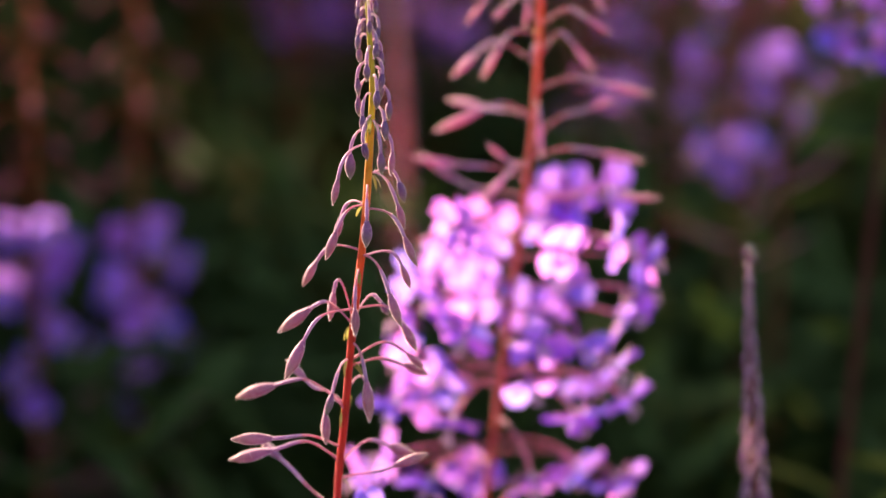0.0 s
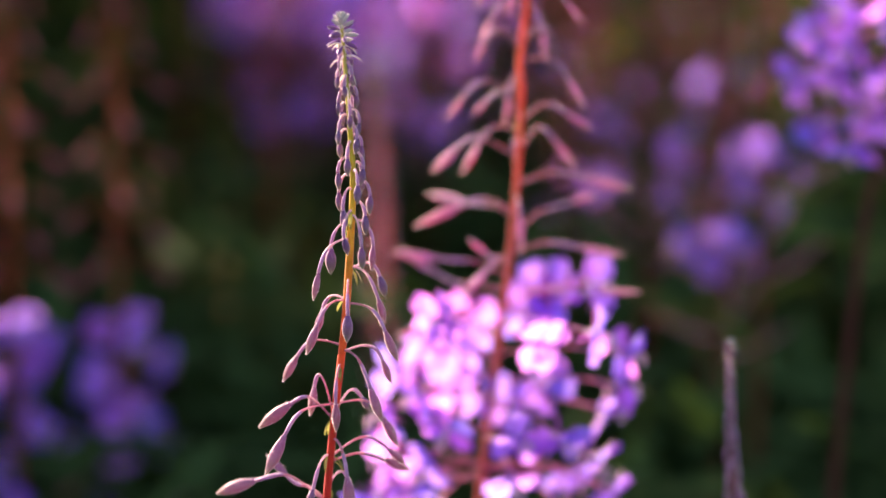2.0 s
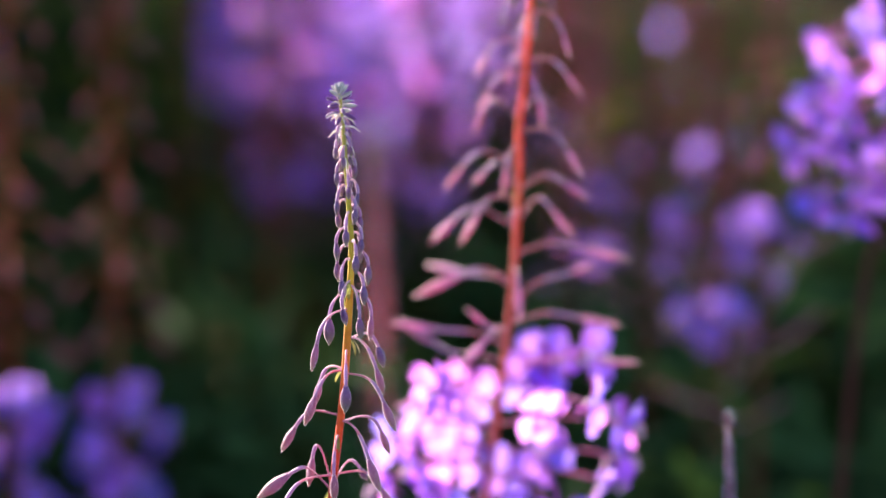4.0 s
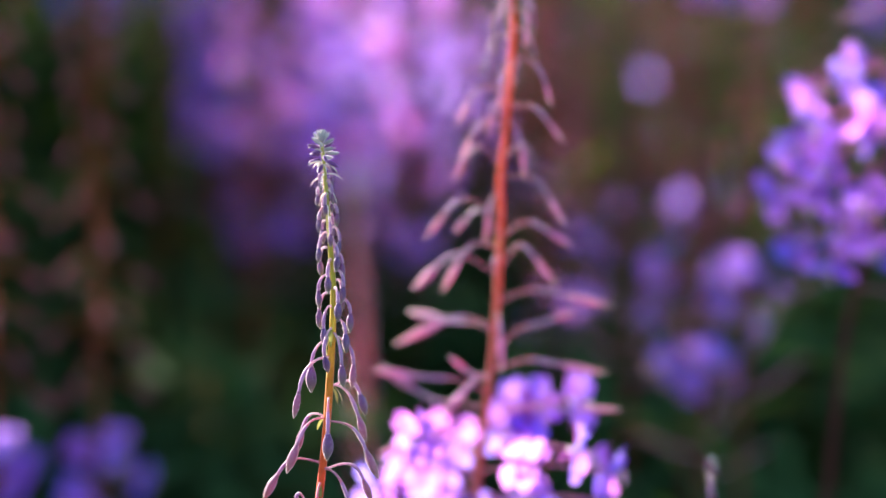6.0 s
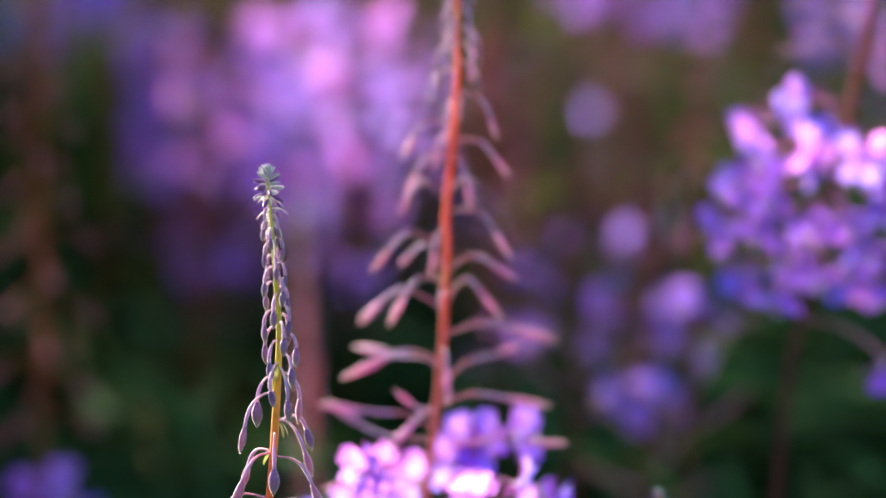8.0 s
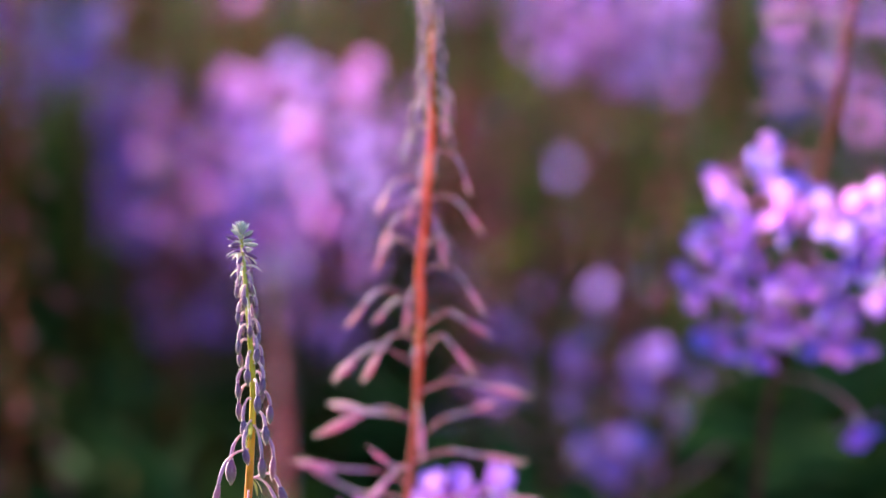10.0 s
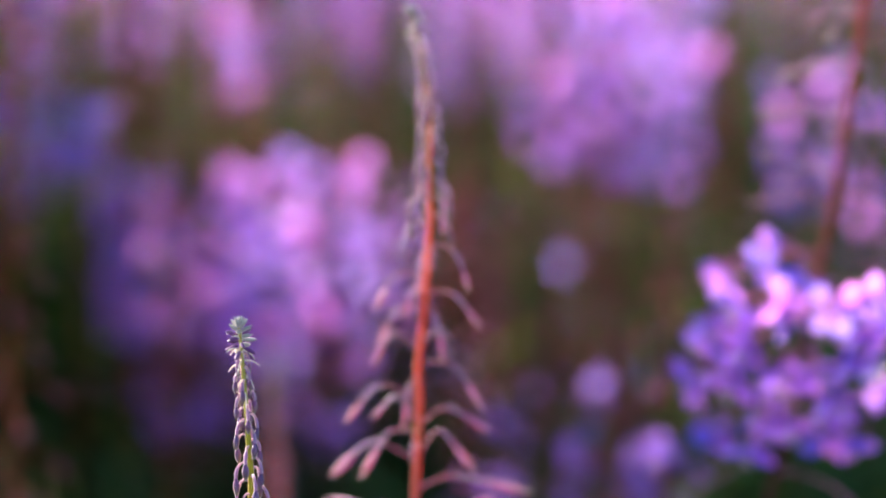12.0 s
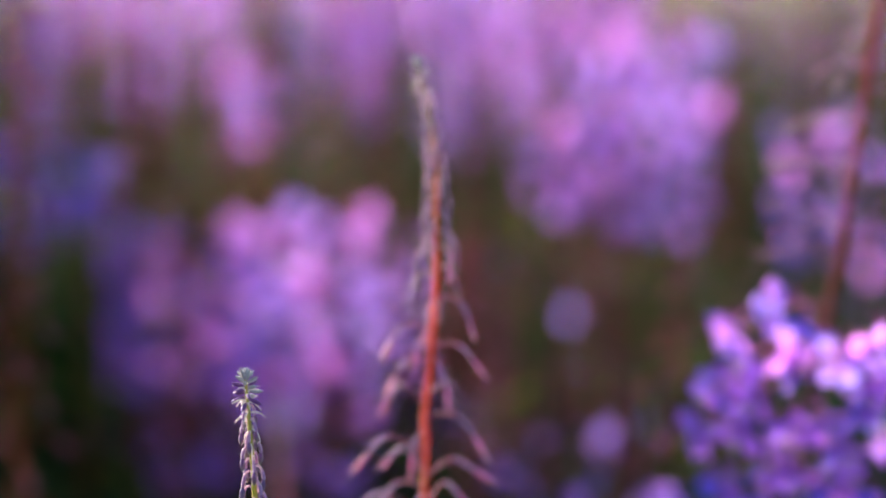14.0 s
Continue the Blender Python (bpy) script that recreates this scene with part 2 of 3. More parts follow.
LEAVES = [leaf_mesh(i) for i in range(3)]
bm = bmesh.new()
small_leaf(bm, Matrix.Identity(4), 0.007, 0.0020, 0.5)
BRACT_MESH = shared("bract", bm, [BRACT])
bm = bmesh.new()
tube(bm, bezier(Vector((0, 0, 0)), Vector((0.004, 0, 0.0015)), Vector((0.006, 0, 0)), Vector((0.0085, 0, -0.0035)), 5), [0.0004, 0.0006, 0.0006, 0.0005, 0.0004, 0.0002], 5)
NEEDLE_MESH = shared("tip_bract", bm, [NEEDLE])


def whole_flower(seed):
    """An open flower for the plants in the distance: stalk, four petals, four sepals and stamens; grows along +x from the stem."""
    r = random.Random(seed)
    bm = bmesh.new()
    end = Vector((0.033, 0, r.uniform(-0.004, 0.006)))
    tube(bm, bezier(Vector((0, 0, 0)), Vector((0.012, 0, 0.006)), Vector((0.022, 0, 0.006)), end, 6), [0.0006] * 3 + [0.001] * 4, 6, 3)
    f = frame_to(Vector((1, 0, r.uniform(-0.7, 0.1))), end, r.uniform(0, 1.5))
    for k in range(4):
        turn = Matrix.Rotation(k * math.pi / 2 + r.uniform(-0.2, 0.2), 4, "Z") @ Matrix.Rotation(r.uniform(-0.6, 0.15), 4, "Y")
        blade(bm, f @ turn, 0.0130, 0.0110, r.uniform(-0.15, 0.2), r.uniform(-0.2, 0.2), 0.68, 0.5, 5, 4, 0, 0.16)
        turn = Matrix.Rotation((k + 0.5) * math.pi / 2, 4, "Z")
        blade(bm, f @ turn, 0.0125, 0.0026, 0.3, 0.15, 0.4, 0, 4, 2, 1, 0.5)
    stamens(bm, f, 2)
    return shared("flower", bm, [PETAL, SEPAL, STAMEN, PEDICEL])


FLOWERS = [whole_flower(i) for i in range(6)]


def hanging_bud(seed, length, reach, lean):
    """A bud on its arched stalk for the plants in the distance, along +x."""
    bm = bmesh.new()
    axis = Vector((math.sin(lean), 0, -math.cos(lean)))
    base = Vector((reach, 0, -0.004))
    tube(bm, bezier(Vector((0, 0, 0)), Vector((reach * 0.5, 0, 0.006)), base - axis * reach * 0.4, base, 7), [0.0006] * 5 + [0.001] * 3, 6, 1)
    tube(bm, [base + axis * length * q for q in (0, 0.1, 0.25, 0.45, 0.65, 0.85, 1)], [length * q for q in (0.08, 0.1, 0.16, 0.19, 0.16, 0.09, 0.01)], 8, 0)
    return shared("bud", bm, [MAUVE, RUST])


HANGING = [hanging_bud(0, 0.016, 0.026, 0.9), hanging_bud(1, 0.014, 0.018, 0.5), hanging_bud(2, 0.012, 0.011, 0.15)]


def pod_mesh():
    bm = bmesh.new()
    tube(bm, bezier(Vector((0, 0, 0)), Vector((0.012, 0, 0.001)), Vector((0.025, 0, 0.012)), Vector((0.046, 0, 0.030)), 7), [0.0006, 0.0008, 0.0013, 0.0015, 0.0015, 0.0014, 0.001, 0.0005], 6)
    return shared("pod", bm, [PEDICEL])


POD = pod_mesh()


# ---- the fireweed plant ----
class Plant:
    def __init__(self, points, label, thick=0.0021, stem_material=None, group="", slim=1.0, lift=0.0):
        """points: the stem from its tip down to the ground."""
        foot = Vector(points[-1])
        self.ob = tagged(new("fireweed_plant"), label, "wildflower", group)
        self.ob.location = foot
        self.line = [q - foot for q in spline(points, 8)]
        self.top = self.line[0].z
        tip = self.line[0]
        total = self.top
        bm = bmesh.new()
        radii = [0.0007 + (thick - 0.0007) * min(1, (self.top - q.z) / 0.10) + 0.0016 * max(0, (self.top - q.z) / total - 0.2) for q in self.line]
        tube(bm, [q - tip for q in self.line], radii, 10, 0, 0.03)
        self.stem = part("stem", bm, stem_material or STEM, self.ob)
        self.stem.location = tip
        self.rnd = random.Random(len(label) + int(foot.x * 1000))
        self.slim = slim
        self.skins = BUDS if slim == 1 else ROSE_BUDS
        self.lift = lift

    def at(self, h):
        z = min(self.top, self.top + self.lift - h)
        for a, b in zip(self.line, self.line[1:]):
            if a.z >= z >= b.z:
                return a.lerp(b, (a.z - z) / max(1e-6, a.z - b.z))
        return self.line[-1 if z < 0.1 else 0].copy()


def bud(plant, h, az, reach, fall, rise, lean, length, bract=True):
    """One bud in millimetres and degrees: h below the tip; az 0 towards +x, 90 away; lean 0 hangs straight down."""
    slim = plant.slim
    a = plant.at(h * 0.001)
    az, lean = radians(az), radians(lean)
    out = Vector((math.cos(az), math.sin(az), 0))
    reach, fall, rise, length = reach * 0.001, fall * 0.001, rise * 0.001, length * 0.001
    axis = out * math.sin(lean) + Vector((0, 0, -math.cos(lean)))
    base = a + out * reach + Vector((0, 0, fall))
    span = (base - a).length
    p1 = a + out * reach * 0.55 + Vector((0, 0, rise * 1.25 + 0.0012))
    pts = bezier(a, p1, base - axis * span * 0.5, base, 12)
    s = 0.8 + 0.2 * min(1.0, length / 0.014)
    radii = [s * q * 0.001 for q in (0.62, 0.48, 0.43, 0.42, 0.42, 0.44, 0.50, 0.62, 0.74, 0.80, 0.80, 0.74, 0.70)]
    bm = bmesh.new()
    tube(bm, pts, radii, 8, 0, 0, (7, 2))
    r = plant.rnd
    spots = []
    for k in range(220):
        i = r.randrange(12)
        d = (pts[i + 1] - pts[i]).normalized()
        v = d.cross(Vector((r.uniform(-1, 1), r.uniform(-1, 1), r.uniform(-1, 1)))).normalized()
        spots.append((pts[i].lerp(pts[i + 1], r.random()) + v * radii[i] * 0.9, v))
    hairs(bm, spots, 0.00045, 1)
    stalk = part("pedicel", bm, [HOOK if length < 0.0115 else PEDICEL, HAIR, OVARY], plant.ob)
    m = frame_to(axis, base, r.uniform(0, 6)) @ Matrix.Diagonal((length * slim, length * slim, length, 1))
    share("bud", r.choice(YOUNG_BUDS if length < r.uniform(0.0095, 0.0118) else plant.skins), stalk, m)
    if bract and r.random() < (0.55 if slim == 1 else 0.12):
        share("bract", BRACT_MESH, plant.ob, Matrix.Translation(a + out * 0.001) @ Matrix.Rotation(az + r.uniform(-0.3, 0.3), 4, "Z") @ Matrix.Rotation(r.uniform(0.3, 1.2), 4, "Y"))


def crowded_tip(plant, start, stop, small=4.5, large=8.5, step=2.6, reach=(2.8, 7.0), crown=1.0):
    """The top of the spike: overlapping small buds on hooked stalks, tiny buds and pale bracts above them."""
    r = plant.rnd
    h, az = stop, r.uniform(0, 360)
    while h > start:
        f = (h - start) / (stop - start)
        ln = small + (large - small) * f
        rc = reach[0] + (reach[1] - reach[0]) * f * r.uniform(0.85, 1.1)
        bud(plant, h, az, rc, -ln * r.uniform(0.35, 0.8), ln * 0.42, r.uniform(-10, 4), ln, False)
        az += 137.5 + r.uniform(-14, 14)
        h -= step * (0.65 + 0.35 * f)
    for k in range(30):
        f = k / 34
        p = plant.at(plant.lift + 0.001 * start * f * f)
        a = radians(k * 137.5)
        tilt = radians(8 + 135 * f)
        d = Vector((math.cos(a) * math.sin(tilt), math.sin(a) * math.sin(tilt), math.cos(tilt)))
        ln = (0.0040 + 0.0018 * f) * crown
        share("tip_bud", PURPLE_TIP_BUD if k % 3 and k > 14 else TIP_BUD, plant.ob, frame_to(d, p + d * (0.0004 + 0.0012 * f), a) @ Matrix.Diagonal((ln * 0.8, ln * 0.8, ln * 1.1, 1)))
    for h, slope, count in ((1.2, -66, 4), (5.0, -30, 4), (9.0, 0, 5), (14, 22, 4), (20, 42, 3), (26, 52, 2)):
        for k in range(count):
            ln = r.uniform(0.72, 0.95) * (0.65 if h < 3 else 1) * crown
            share("tip_bract", NEEDLE_MESH, plant.ob, Matrix.Translation(plant.at(plant.lift + 0.001 * (h + r.uniform(-1, 1))))
                  @ Matrix.Rotation(radians(k * 360 / count + h * 31 + r.uniform(-15, 15)), 4, "Z")
                  @ Matrix.Rotation(radians(slope + r.uniform(-22, 22)), 4, "Y") @ Matrix.Diagonal((ln, ln * 0.65, ln * 0.65, 1)))


def flower(plant, h, az, reach=30, droop=20, fall=0, fold=(-0.5, 0.30)):
    """An open flower near the camera: stalk, heart, four petals and four sepals, each a part."""
    r = plant.rnd
    a = plant.at(h * 0.001)
    az, dr = radians(az), radians(droop)
    out = Vector((math.cos(az), math.sin(az), 0))
    base = a + out * reach * 0.001 + Vector((0, 0, fall * 0.001))
    face = out * math.cos(dr) - Vector((0, 0, math.sin(dr)))
    bm = bmesh.new()
    tube(bm, bezier(a, a + out * reach * 0.0004 + Vector((0, 0, 0.006)), base - face * 0.012, base - face * 0.002, 8), [0.0005] * 4 + [0.0006, 0.0008, 0.0010, 0.0010, 0.0009], 8)
    stalk = part("pedicel", bm, PEDICEL, plant.ob)
    heart = share("flower", HEART, plant.ob, frame_to(face, base, r.uniform(0, 1.57)))
    for k in range(4):
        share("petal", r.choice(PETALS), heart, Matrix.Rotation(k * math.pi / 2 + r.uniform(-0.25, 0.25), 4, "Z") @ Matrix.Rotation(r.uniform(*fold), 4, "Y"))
        share("sepal", SEPAL_MESH, heart, Matrix.Translation((0, 0, -0.001)) @ Matrix.Rotation((k + 0.5) * math.pi / 2, 4, "Z") @ Matrix.Rotation(r.uniform(-0.2, 0.3), 4, "Y"))


def leaves(plant, start, stop, count):
    """Narrow leaves in a spiral, from start to stop metres below the tip."""
    r = plant.rnd
    for k in range(count):
        h = start + (stop - start) * k / count
        sc = r.uniform(0.8, 1.15) * (0.6 + 0.4 * min(1, k / 8))
        share("leaf", r.choice(LEAVES), plant.ob, Matrix.Translation(plant.at(h)) @ Matrix.Rotation(k * 2.4 + r.uniform(-0.3, 0.3), 4, "Z")
              @ Matrix.Rotation(r.uniform(-0.7, 0.2), 4, "Y") @ Matrix.Rotation(r.uniform(-0.4, 0.4), 4, "X") @ Matrix.Diagonal((sc, sc, sc, 1)))


def simple_plant(x, y, height, top, bottom, flowers, lean=(0.0, 0.0), buds=26, seed=1, leaf_count=22, pods=6, label="", skin=None, wide=1.0, thick=0.0022, blooms=()):
    """A plant further off. top, bottom: heights of the highest and lowest open flower, in metres;
    blooms: single flowers, each as millimetres to the side of the stem and metres over the ground."""
    r = random.Random(seed)
    tx, ty = x + lean[0], y + lean[1]
    pts = [(tx, ty, height), (tx - lean[0] * 0.1 + 0.003, ty, height - 0.1), (x + lean[0] * 0.6, y + lean[1] * 0.6, height * 0.7), (x + lean[0] * 0.15, y, height * 0.35), (x, y, 0)]
    p = Plant(pts, label or ("tall fireweed with drooping buds above violet-pink flowers" if flowers or blooms else "fireweed stalk with dull red hanging buds, not yet open"), thick, skin or DULLSTEM, "fireweed plants in the meadow")
    h0 = height - top
    for k in range(11):
        h = 0.002 + 0.007 * k
        ln = 0.0042 + 0.0004 * k
        share("tip_bud", DARK_TIP_BUD, p.ob, frame_to(Vector((math.cos(k * 2.4), math.sin(k * 2.4), 0.6 - 0.07 * k)), p.at(h)) @ Matrix.Diagonal((ln, ln, ln * 1.8, 1)))
    for k in range(buds):
        f = k / buds
        h = 0.06 + (h0 - 0.06) * f
        kind = 2 if f < 0.35 else (1 if f < 0.65 else 0)
        share("bud", HANGING[kind], p.ob, Matrix.Translation(p.at(h)) @ Matrix.Rotation(k * 2.4 + r.uniform(-0.3, 0.3), 4, "Z"))
    for k in range(flowers):
        h = h0 + (top - bottom) * (k + r.random()) / flowers
        sc = r.uniform(0.75, 1.05) * (wide if k % 2 else 1.0)
        share("flower", r.choice(FLOWERS), p.ob, Matrix.Translation(p.at(h)) @ Matrix.Rotation(k * 2.4 + r.uniform(-0.4, 0.4), 4, "Z")
              @ Matrix.Rotation(r.uniform(-0.2, 0.35), 4, "Y") @ Matrix.Diagonal((sc, sc, sc, 1)))
    for k, (side, z) in enumerate(blooms):
        turn = math.acos(side / 33) * (1 if k % 2 else -1)
        share("flower", FLOWERS[k % 6], p.ob, Matrix.Translation(p.at(height - z)) @ Matrix.Rotation(turn, 4, "Z") @ Matrix.Rotation(r.uniform(-0.1, 0.25), 4, "Y"))
    for k in range(pods):
        h = h0 + top - bottom + 0.012 * k
        share("pod", POD, p.ob, Matrix.Translation(p.at(h)) @ Matrix.Rotation(k * 2.4, 4, "Z") @ Matrix.Rotation(r.uniform(-0.2, 0.3), 4, "Y"))
    leaves(p, h0 + top - bottom + 0.03, height - 0.08, leaf_count)
    return p.ob


# ---- ground ----
bm = bmesh.new()
xs = [-400, -60, -12] + [-6 + 0.5 * i for i in range(25)] + [12, 60, 400]
ys = [-400, -60, -8] + [-3 + 0.5 * i for i in range(33)] + [25, 80, 400]
grid = [[bm.verts.new((x, y, 0.03 * noise.noise((x, y, 0)) if abs(x) < 7 and -4 < y < 14 else 0)) for x in xs] for y in ys]
for r0, r1 in zip(grid, grid[1:]):
    for k in range(len(xs) - 1):
        bm.faces.new((r0[k], r0[k + 1], r1[k + 1], r1[k]))
tagged(part("ground", bm, SOIL), "dark mossy soil of the meadow under the plants", "ground", kind="structure")

# ---- the plant in focus ----
front_plant = Plant([
    (-0.0328, 1.000, 1.1605), (-0.0322, 1.000, 1.1529), (-0.0308, 1.000, 1.1345), (-0.0296, 1.000, 1.1159), (-0.0286, 1.000, 1.0964), (-0.0297, 1.000, 1.0729), (-0.0315, 1.000, 1.0468), (-0.0336, 1.000, 1.0251), (-0.0369, 1.000, 0.9984), (-0.0392, 1.000, 0.9762), (-0.0418, 1.000, 0.9487), (-0.0448, 1.000, 0.9178),
    (-0.052, 1.0, 0.80), (-0.062, 1.005, 0.5), (-0.07, 1.01, 0.0)],
    "young fireweed spike with closed mauve buds on a red stem", 0.0016, STEM, "", 1.0, 0.0022)
crowded_tip(front_plant, 13, 74)
bud(front_plant, 228, 181, 28.9, 4.8, 9.8, 75, 18.6)
bud(front_plant, 222, 205, 31.3, 8.6, 7.8, 96, 18.2)
bud(front_plant, 249, 140, 32.9, 14.5, 1.8, 114, 13.8)
bud(front_plant, 204, 140, 22.6, 7.0, 7.0, 123, 13.1)
bud(front_plant, 204, 160, 32.7, 5.7, 9.2, 68, 19.2)
bud(front_plant, 183, -140, 9.5, -13.1, 0.0, 18, 9.5)
bud(front_plant, 176, -46, 9.0, -14.8, 0.0, 9, 17.4)
bud(front_plant, 184, 25, 26.1, 0.0, 5.9, 47, 11.7)
bud(front_plant, 168, 169, 18.4, 5.9, 7.3, 52, 17.7)
bud(front_plant, 161, 220, 26.9, -8.8, 0.0, 32, 17.4)
bud(front_plant, 168, 140, 10.9, 11.7, 18.1, 9, 12.9)
bud(front_plant, 144, -102, 9.0, -14.6, 0.0, -5, 12.3)
bud(front_plant, 161, 18, 20.4, -8.1, 0.0, 27, 14.7)
bud(front_plant, 165, 40, 14.3, 3.9, 7.6, 34, 7.7)
bud(front_plant, 138, -40, 15.3, -13.8, 0.0, 24, 14.2)
bud(front_plant, 139, 3, 16.8, -3.9, 2.4, 19, 10.6)
bud(front_plant, 136, 154, 21.5, -7.3, 0.5, 32, 13.5)
bud(front_plant, 117, 194, 12.6, -10.1, 0.5, 21, 12.9)
bud(front_plant, 117, 140, 13.8, -6.9, 1.4, 18, 11.4)
bud(front_plant, 108, -91, 9.0, -13.1, 0.0, -2, 11.5)
bud(front_plant, 103, 2, 11.8, -13.3, 0.0, 17, 11.3)
bud(front_plant, 118, -40, 20.9, -8.6, 0.0, 28, 13.0)
bud(front_plant, 104, 40, 16.1, -5.2, 1.2, 21, 10.2)
bud(front_plant, 84, 196, 8.8, -10.6, 0.0, 2, 10.9)
bud(front_plant, 91, 220, 16.7, -11.8, 0.0, 13, 11.3)
bud(front_plant, 83, -3, 8.6, -11.1, 0.0, -3, 10.2)
bud(front_plant, 81, -64, 9.0, -11.8, 0.0, 2, 9.2)
bud(front_plant, 79, -110, 9.0, -9.9, 0.0, -26, 8.4)
bud(front_plant, 75, -20, 5.4, -5.9, 0.0, -0, 8.2)
bud(front_plant, 186, 40, 29.5, -5.5, 0.0, 63, 15.5)
bud(front_plant, 198, 40, 11.0, 0.0, 7.5, 9, 7.6)
bud(front_plant, 229, 40, 27.1, 1.3, 6.3, 58, 16.6)
bud(front_plant, 236, -5, 23.8, 6.3, 2.5, 114, 15.7)
bud(front_plant, 206, -140, 10.4, 1.3, 7.5, 1, 13.8)
for h, az in ((262, 178), (268, 60), (274, 300), (282, 200), (290, 100), (298, 330), (306, 220), (314, 20)):
    flower(front_plant, h, az, 32, 15)
leaves(front_plant, 0.36, 1.0, 30)

# ---- the plant behind it ----
second_plant = Plant([
    (0.0440, 1.225, 1.2836), (0.0455, 1.225, 1.2784), (0.0497, 1.225, 1.2616), (0.0522, 1.225, 1.2445), (0.0537, 1.225, 1.2218), (0.0531, 1.225, 1.2061), (0.0533, 1.225, 1.1819), (0.0516, 1.225, 1.1532), (0.0497, 1.225, 1.1302), (0.0476, 1.225, 1.1072), (0.0482, 1.225, 1.0931), (0.0466, 1.225, 1.0506), (0.0428, 1.225, 1.0074), (0.0366, 1.225, 0.9544), (0.0306, 1.225, 0.9063), (0.0229, 1.225, 0.8387),
    (0.010, 1.23, 0.75), (0.0, 1.235, 0.4), (-0.005, 1.235, -0.0472)],
    "tall red-stemmed fireweed, drooping buds over open flowers", 0.0017, STEM2, "", 0.56)
crowded_tip(second_plant, 12, 92, 6.0, 11.0, 2.7, (3.6, 8.0), 0.85)
bud(second_plant, 89, 167, 10.0, -12.5, 0.0, -8, 10.7)
bud(second_plant, 103, 220, 16.2, -6.9, 0.0, 16, 10.7)
bud(second_plant, 82, 18, 11.0, -10.3, 0.0, 0, 11.4)
bud(second_plant, 100, 40, 13.0, -7.8, 0.0, 19, 8.9)
bud(second_plant, 114, -23, 17.7, -11.0, 0.0, 18, 12.0)
bud(second_plant, 117, -121, 9.0, -11.4, 0.0, 11, 11.7)
bud(second_plant, 116, 72, 9.0, -4.5, 0.0, -3, 9.2)
bud(second_plant, 131, 186, 19.5, -3.8, 2.3, 28, 13.0)
bud(second_plant, 135, 140, 9.7, -6.1, 0.0, 16, 11.9)
bud(second_plant, 138, 13, 20.6, -7.4, 0.0, 36, 14.0)
bud(second_plant, 146, 163, 17.2, -6.9, 0.6, 25, 14.8)
bud(second_plant, 145, -40, 9.7, -12.4, 0.0, 9, 14.5)
bud(second_plant, 168, 140, 22.6, 2.1, 8.2, 32, 13.8)
bud(second_plant, 164, 40, 19.2, 0.5, 5.5, 24, 8.9)
bud(second_plant, 173, -25, 25.6, -7.8, 1.0, 33, 16.5)
bud(second_plant, 181, -132, 9.0, -9.2, 0.0, 9, 15.1)
bud(second_plant, 191, 167, 28.2, -0.7, 5.2, 37, 16.5)
bud(second_plant, 203, 140, 21.4, 7.2, 10.5, 45, 11.4)
bud(second_plant, 204, 9, 23.6, 3.7, 8.0, 55, 15.3)
bud(second_plant, 209, 183, 19.9, -5.1, 3.4, 28, 18.4)
bud(second_plant, 222, 160, 32.2, 2.8, 5.7, 46, 18.9)
bud(second_plant, 213, -111, 9.0, -2.8, 0.0, 2, 6.3)
bud(second_plant, 221, -4, 17.1, 8.8, 14.5, 37, 19.3)
bud(second_plant, 236, 9, 34.4, 2.3, 6.0, 75, 25.8)
bud(second_plant, 249, 176, 25.8, 2.9, 4.3, 64, 27.3)
bud(second_plant, 252, 140, 30.7, 2.9, 4.3, 93, 25.4)
bud(second_plant, 242, -79, 9.0, -7.2, 0.0, 8, 19.3)
bud(second_plant, 263, 40, 40.0, 12.7, 12.1, 98, 17.4)
bud(second_plant, 271, 7, 35.1, 2.3, 4.6, 77, 24.1)
bud(second_plant, 273, 220, 15.2, 4.1, 1.2, 128, 16.5)
bud(second_plant, 276, 220, 14.8, -1.2, 2.9, 56, 21.7)
bud(second_plant, 282, 174, 35.8, 7.6, 7.0, 96, 23.4)
bud(second_plant, 291, 140, 45.1, 2.9, 2.9, 110, 26.4)
bud(second_plant, 289, -18, 47.8, 1.5, 1.5, 96, 21.8)
bud(second_plant, 317, 171, 33.8, 7.4, 8.9, 69, 20.2)
flower(second_plant, 298, -135, 46, 5, 2)
flower(second_plant, 324, 147, 44, 10, 0)
flower(second_plant, 315, 113, 40, 10, 0)
flower(second_plant, 335, 159, 52, 20, -2)
flower(second_plant, 345, -166, 56, 25, -4)
flower(second_plant, 335, -149, 45, 20, -2)
flower(second_plant, 346, -124, 40, 30, -6)
flower(second_plant, 362, -133, 45, 35, -8)
flower(second_plant, 382, 150, 55, 25, -4)
flower(second_plant, 381, -159, 58, 55, -12)
flower(second_plant, 392, 147, 46, 50, -12)
flower(second_plant, 386, -131, 38, 60, -14)
flower(second_plant, 313, 69, 40, 0, 2)
flower(second_plant, 307, -66, 40, 15, 0)
flower(second_plant, 303, 65, 46, 10, 2)
flower(second_plant, 300, 49, 44, 10, 2)
flower(second_plant, 296, 26, 52, 5, 4)
flower(second_plant, 308, -30, 52, 10, 2)
flower(second_plant, 323, 0, 64, 15, 0)
flower(second_plant, 345, 49, 42, 20, -4)
flower(second_plant, 355, 72, 36, 25, -4)
flower(second_plant, 349, 0, 58, 20, -4)
flower(second_plant, 338, 0, 64, 15, -2)
flower(second_plant, 351, -70, 40, 25, -4)
flower(second_plant, 352, -44, 46, 30, -6)
flower(second_plant, 365, -16, 56, 45, -10)
flower(second_plant, 384, 21, 50, 45, -10)
flower(second_plant, 385, 0, 64, 55, -12)
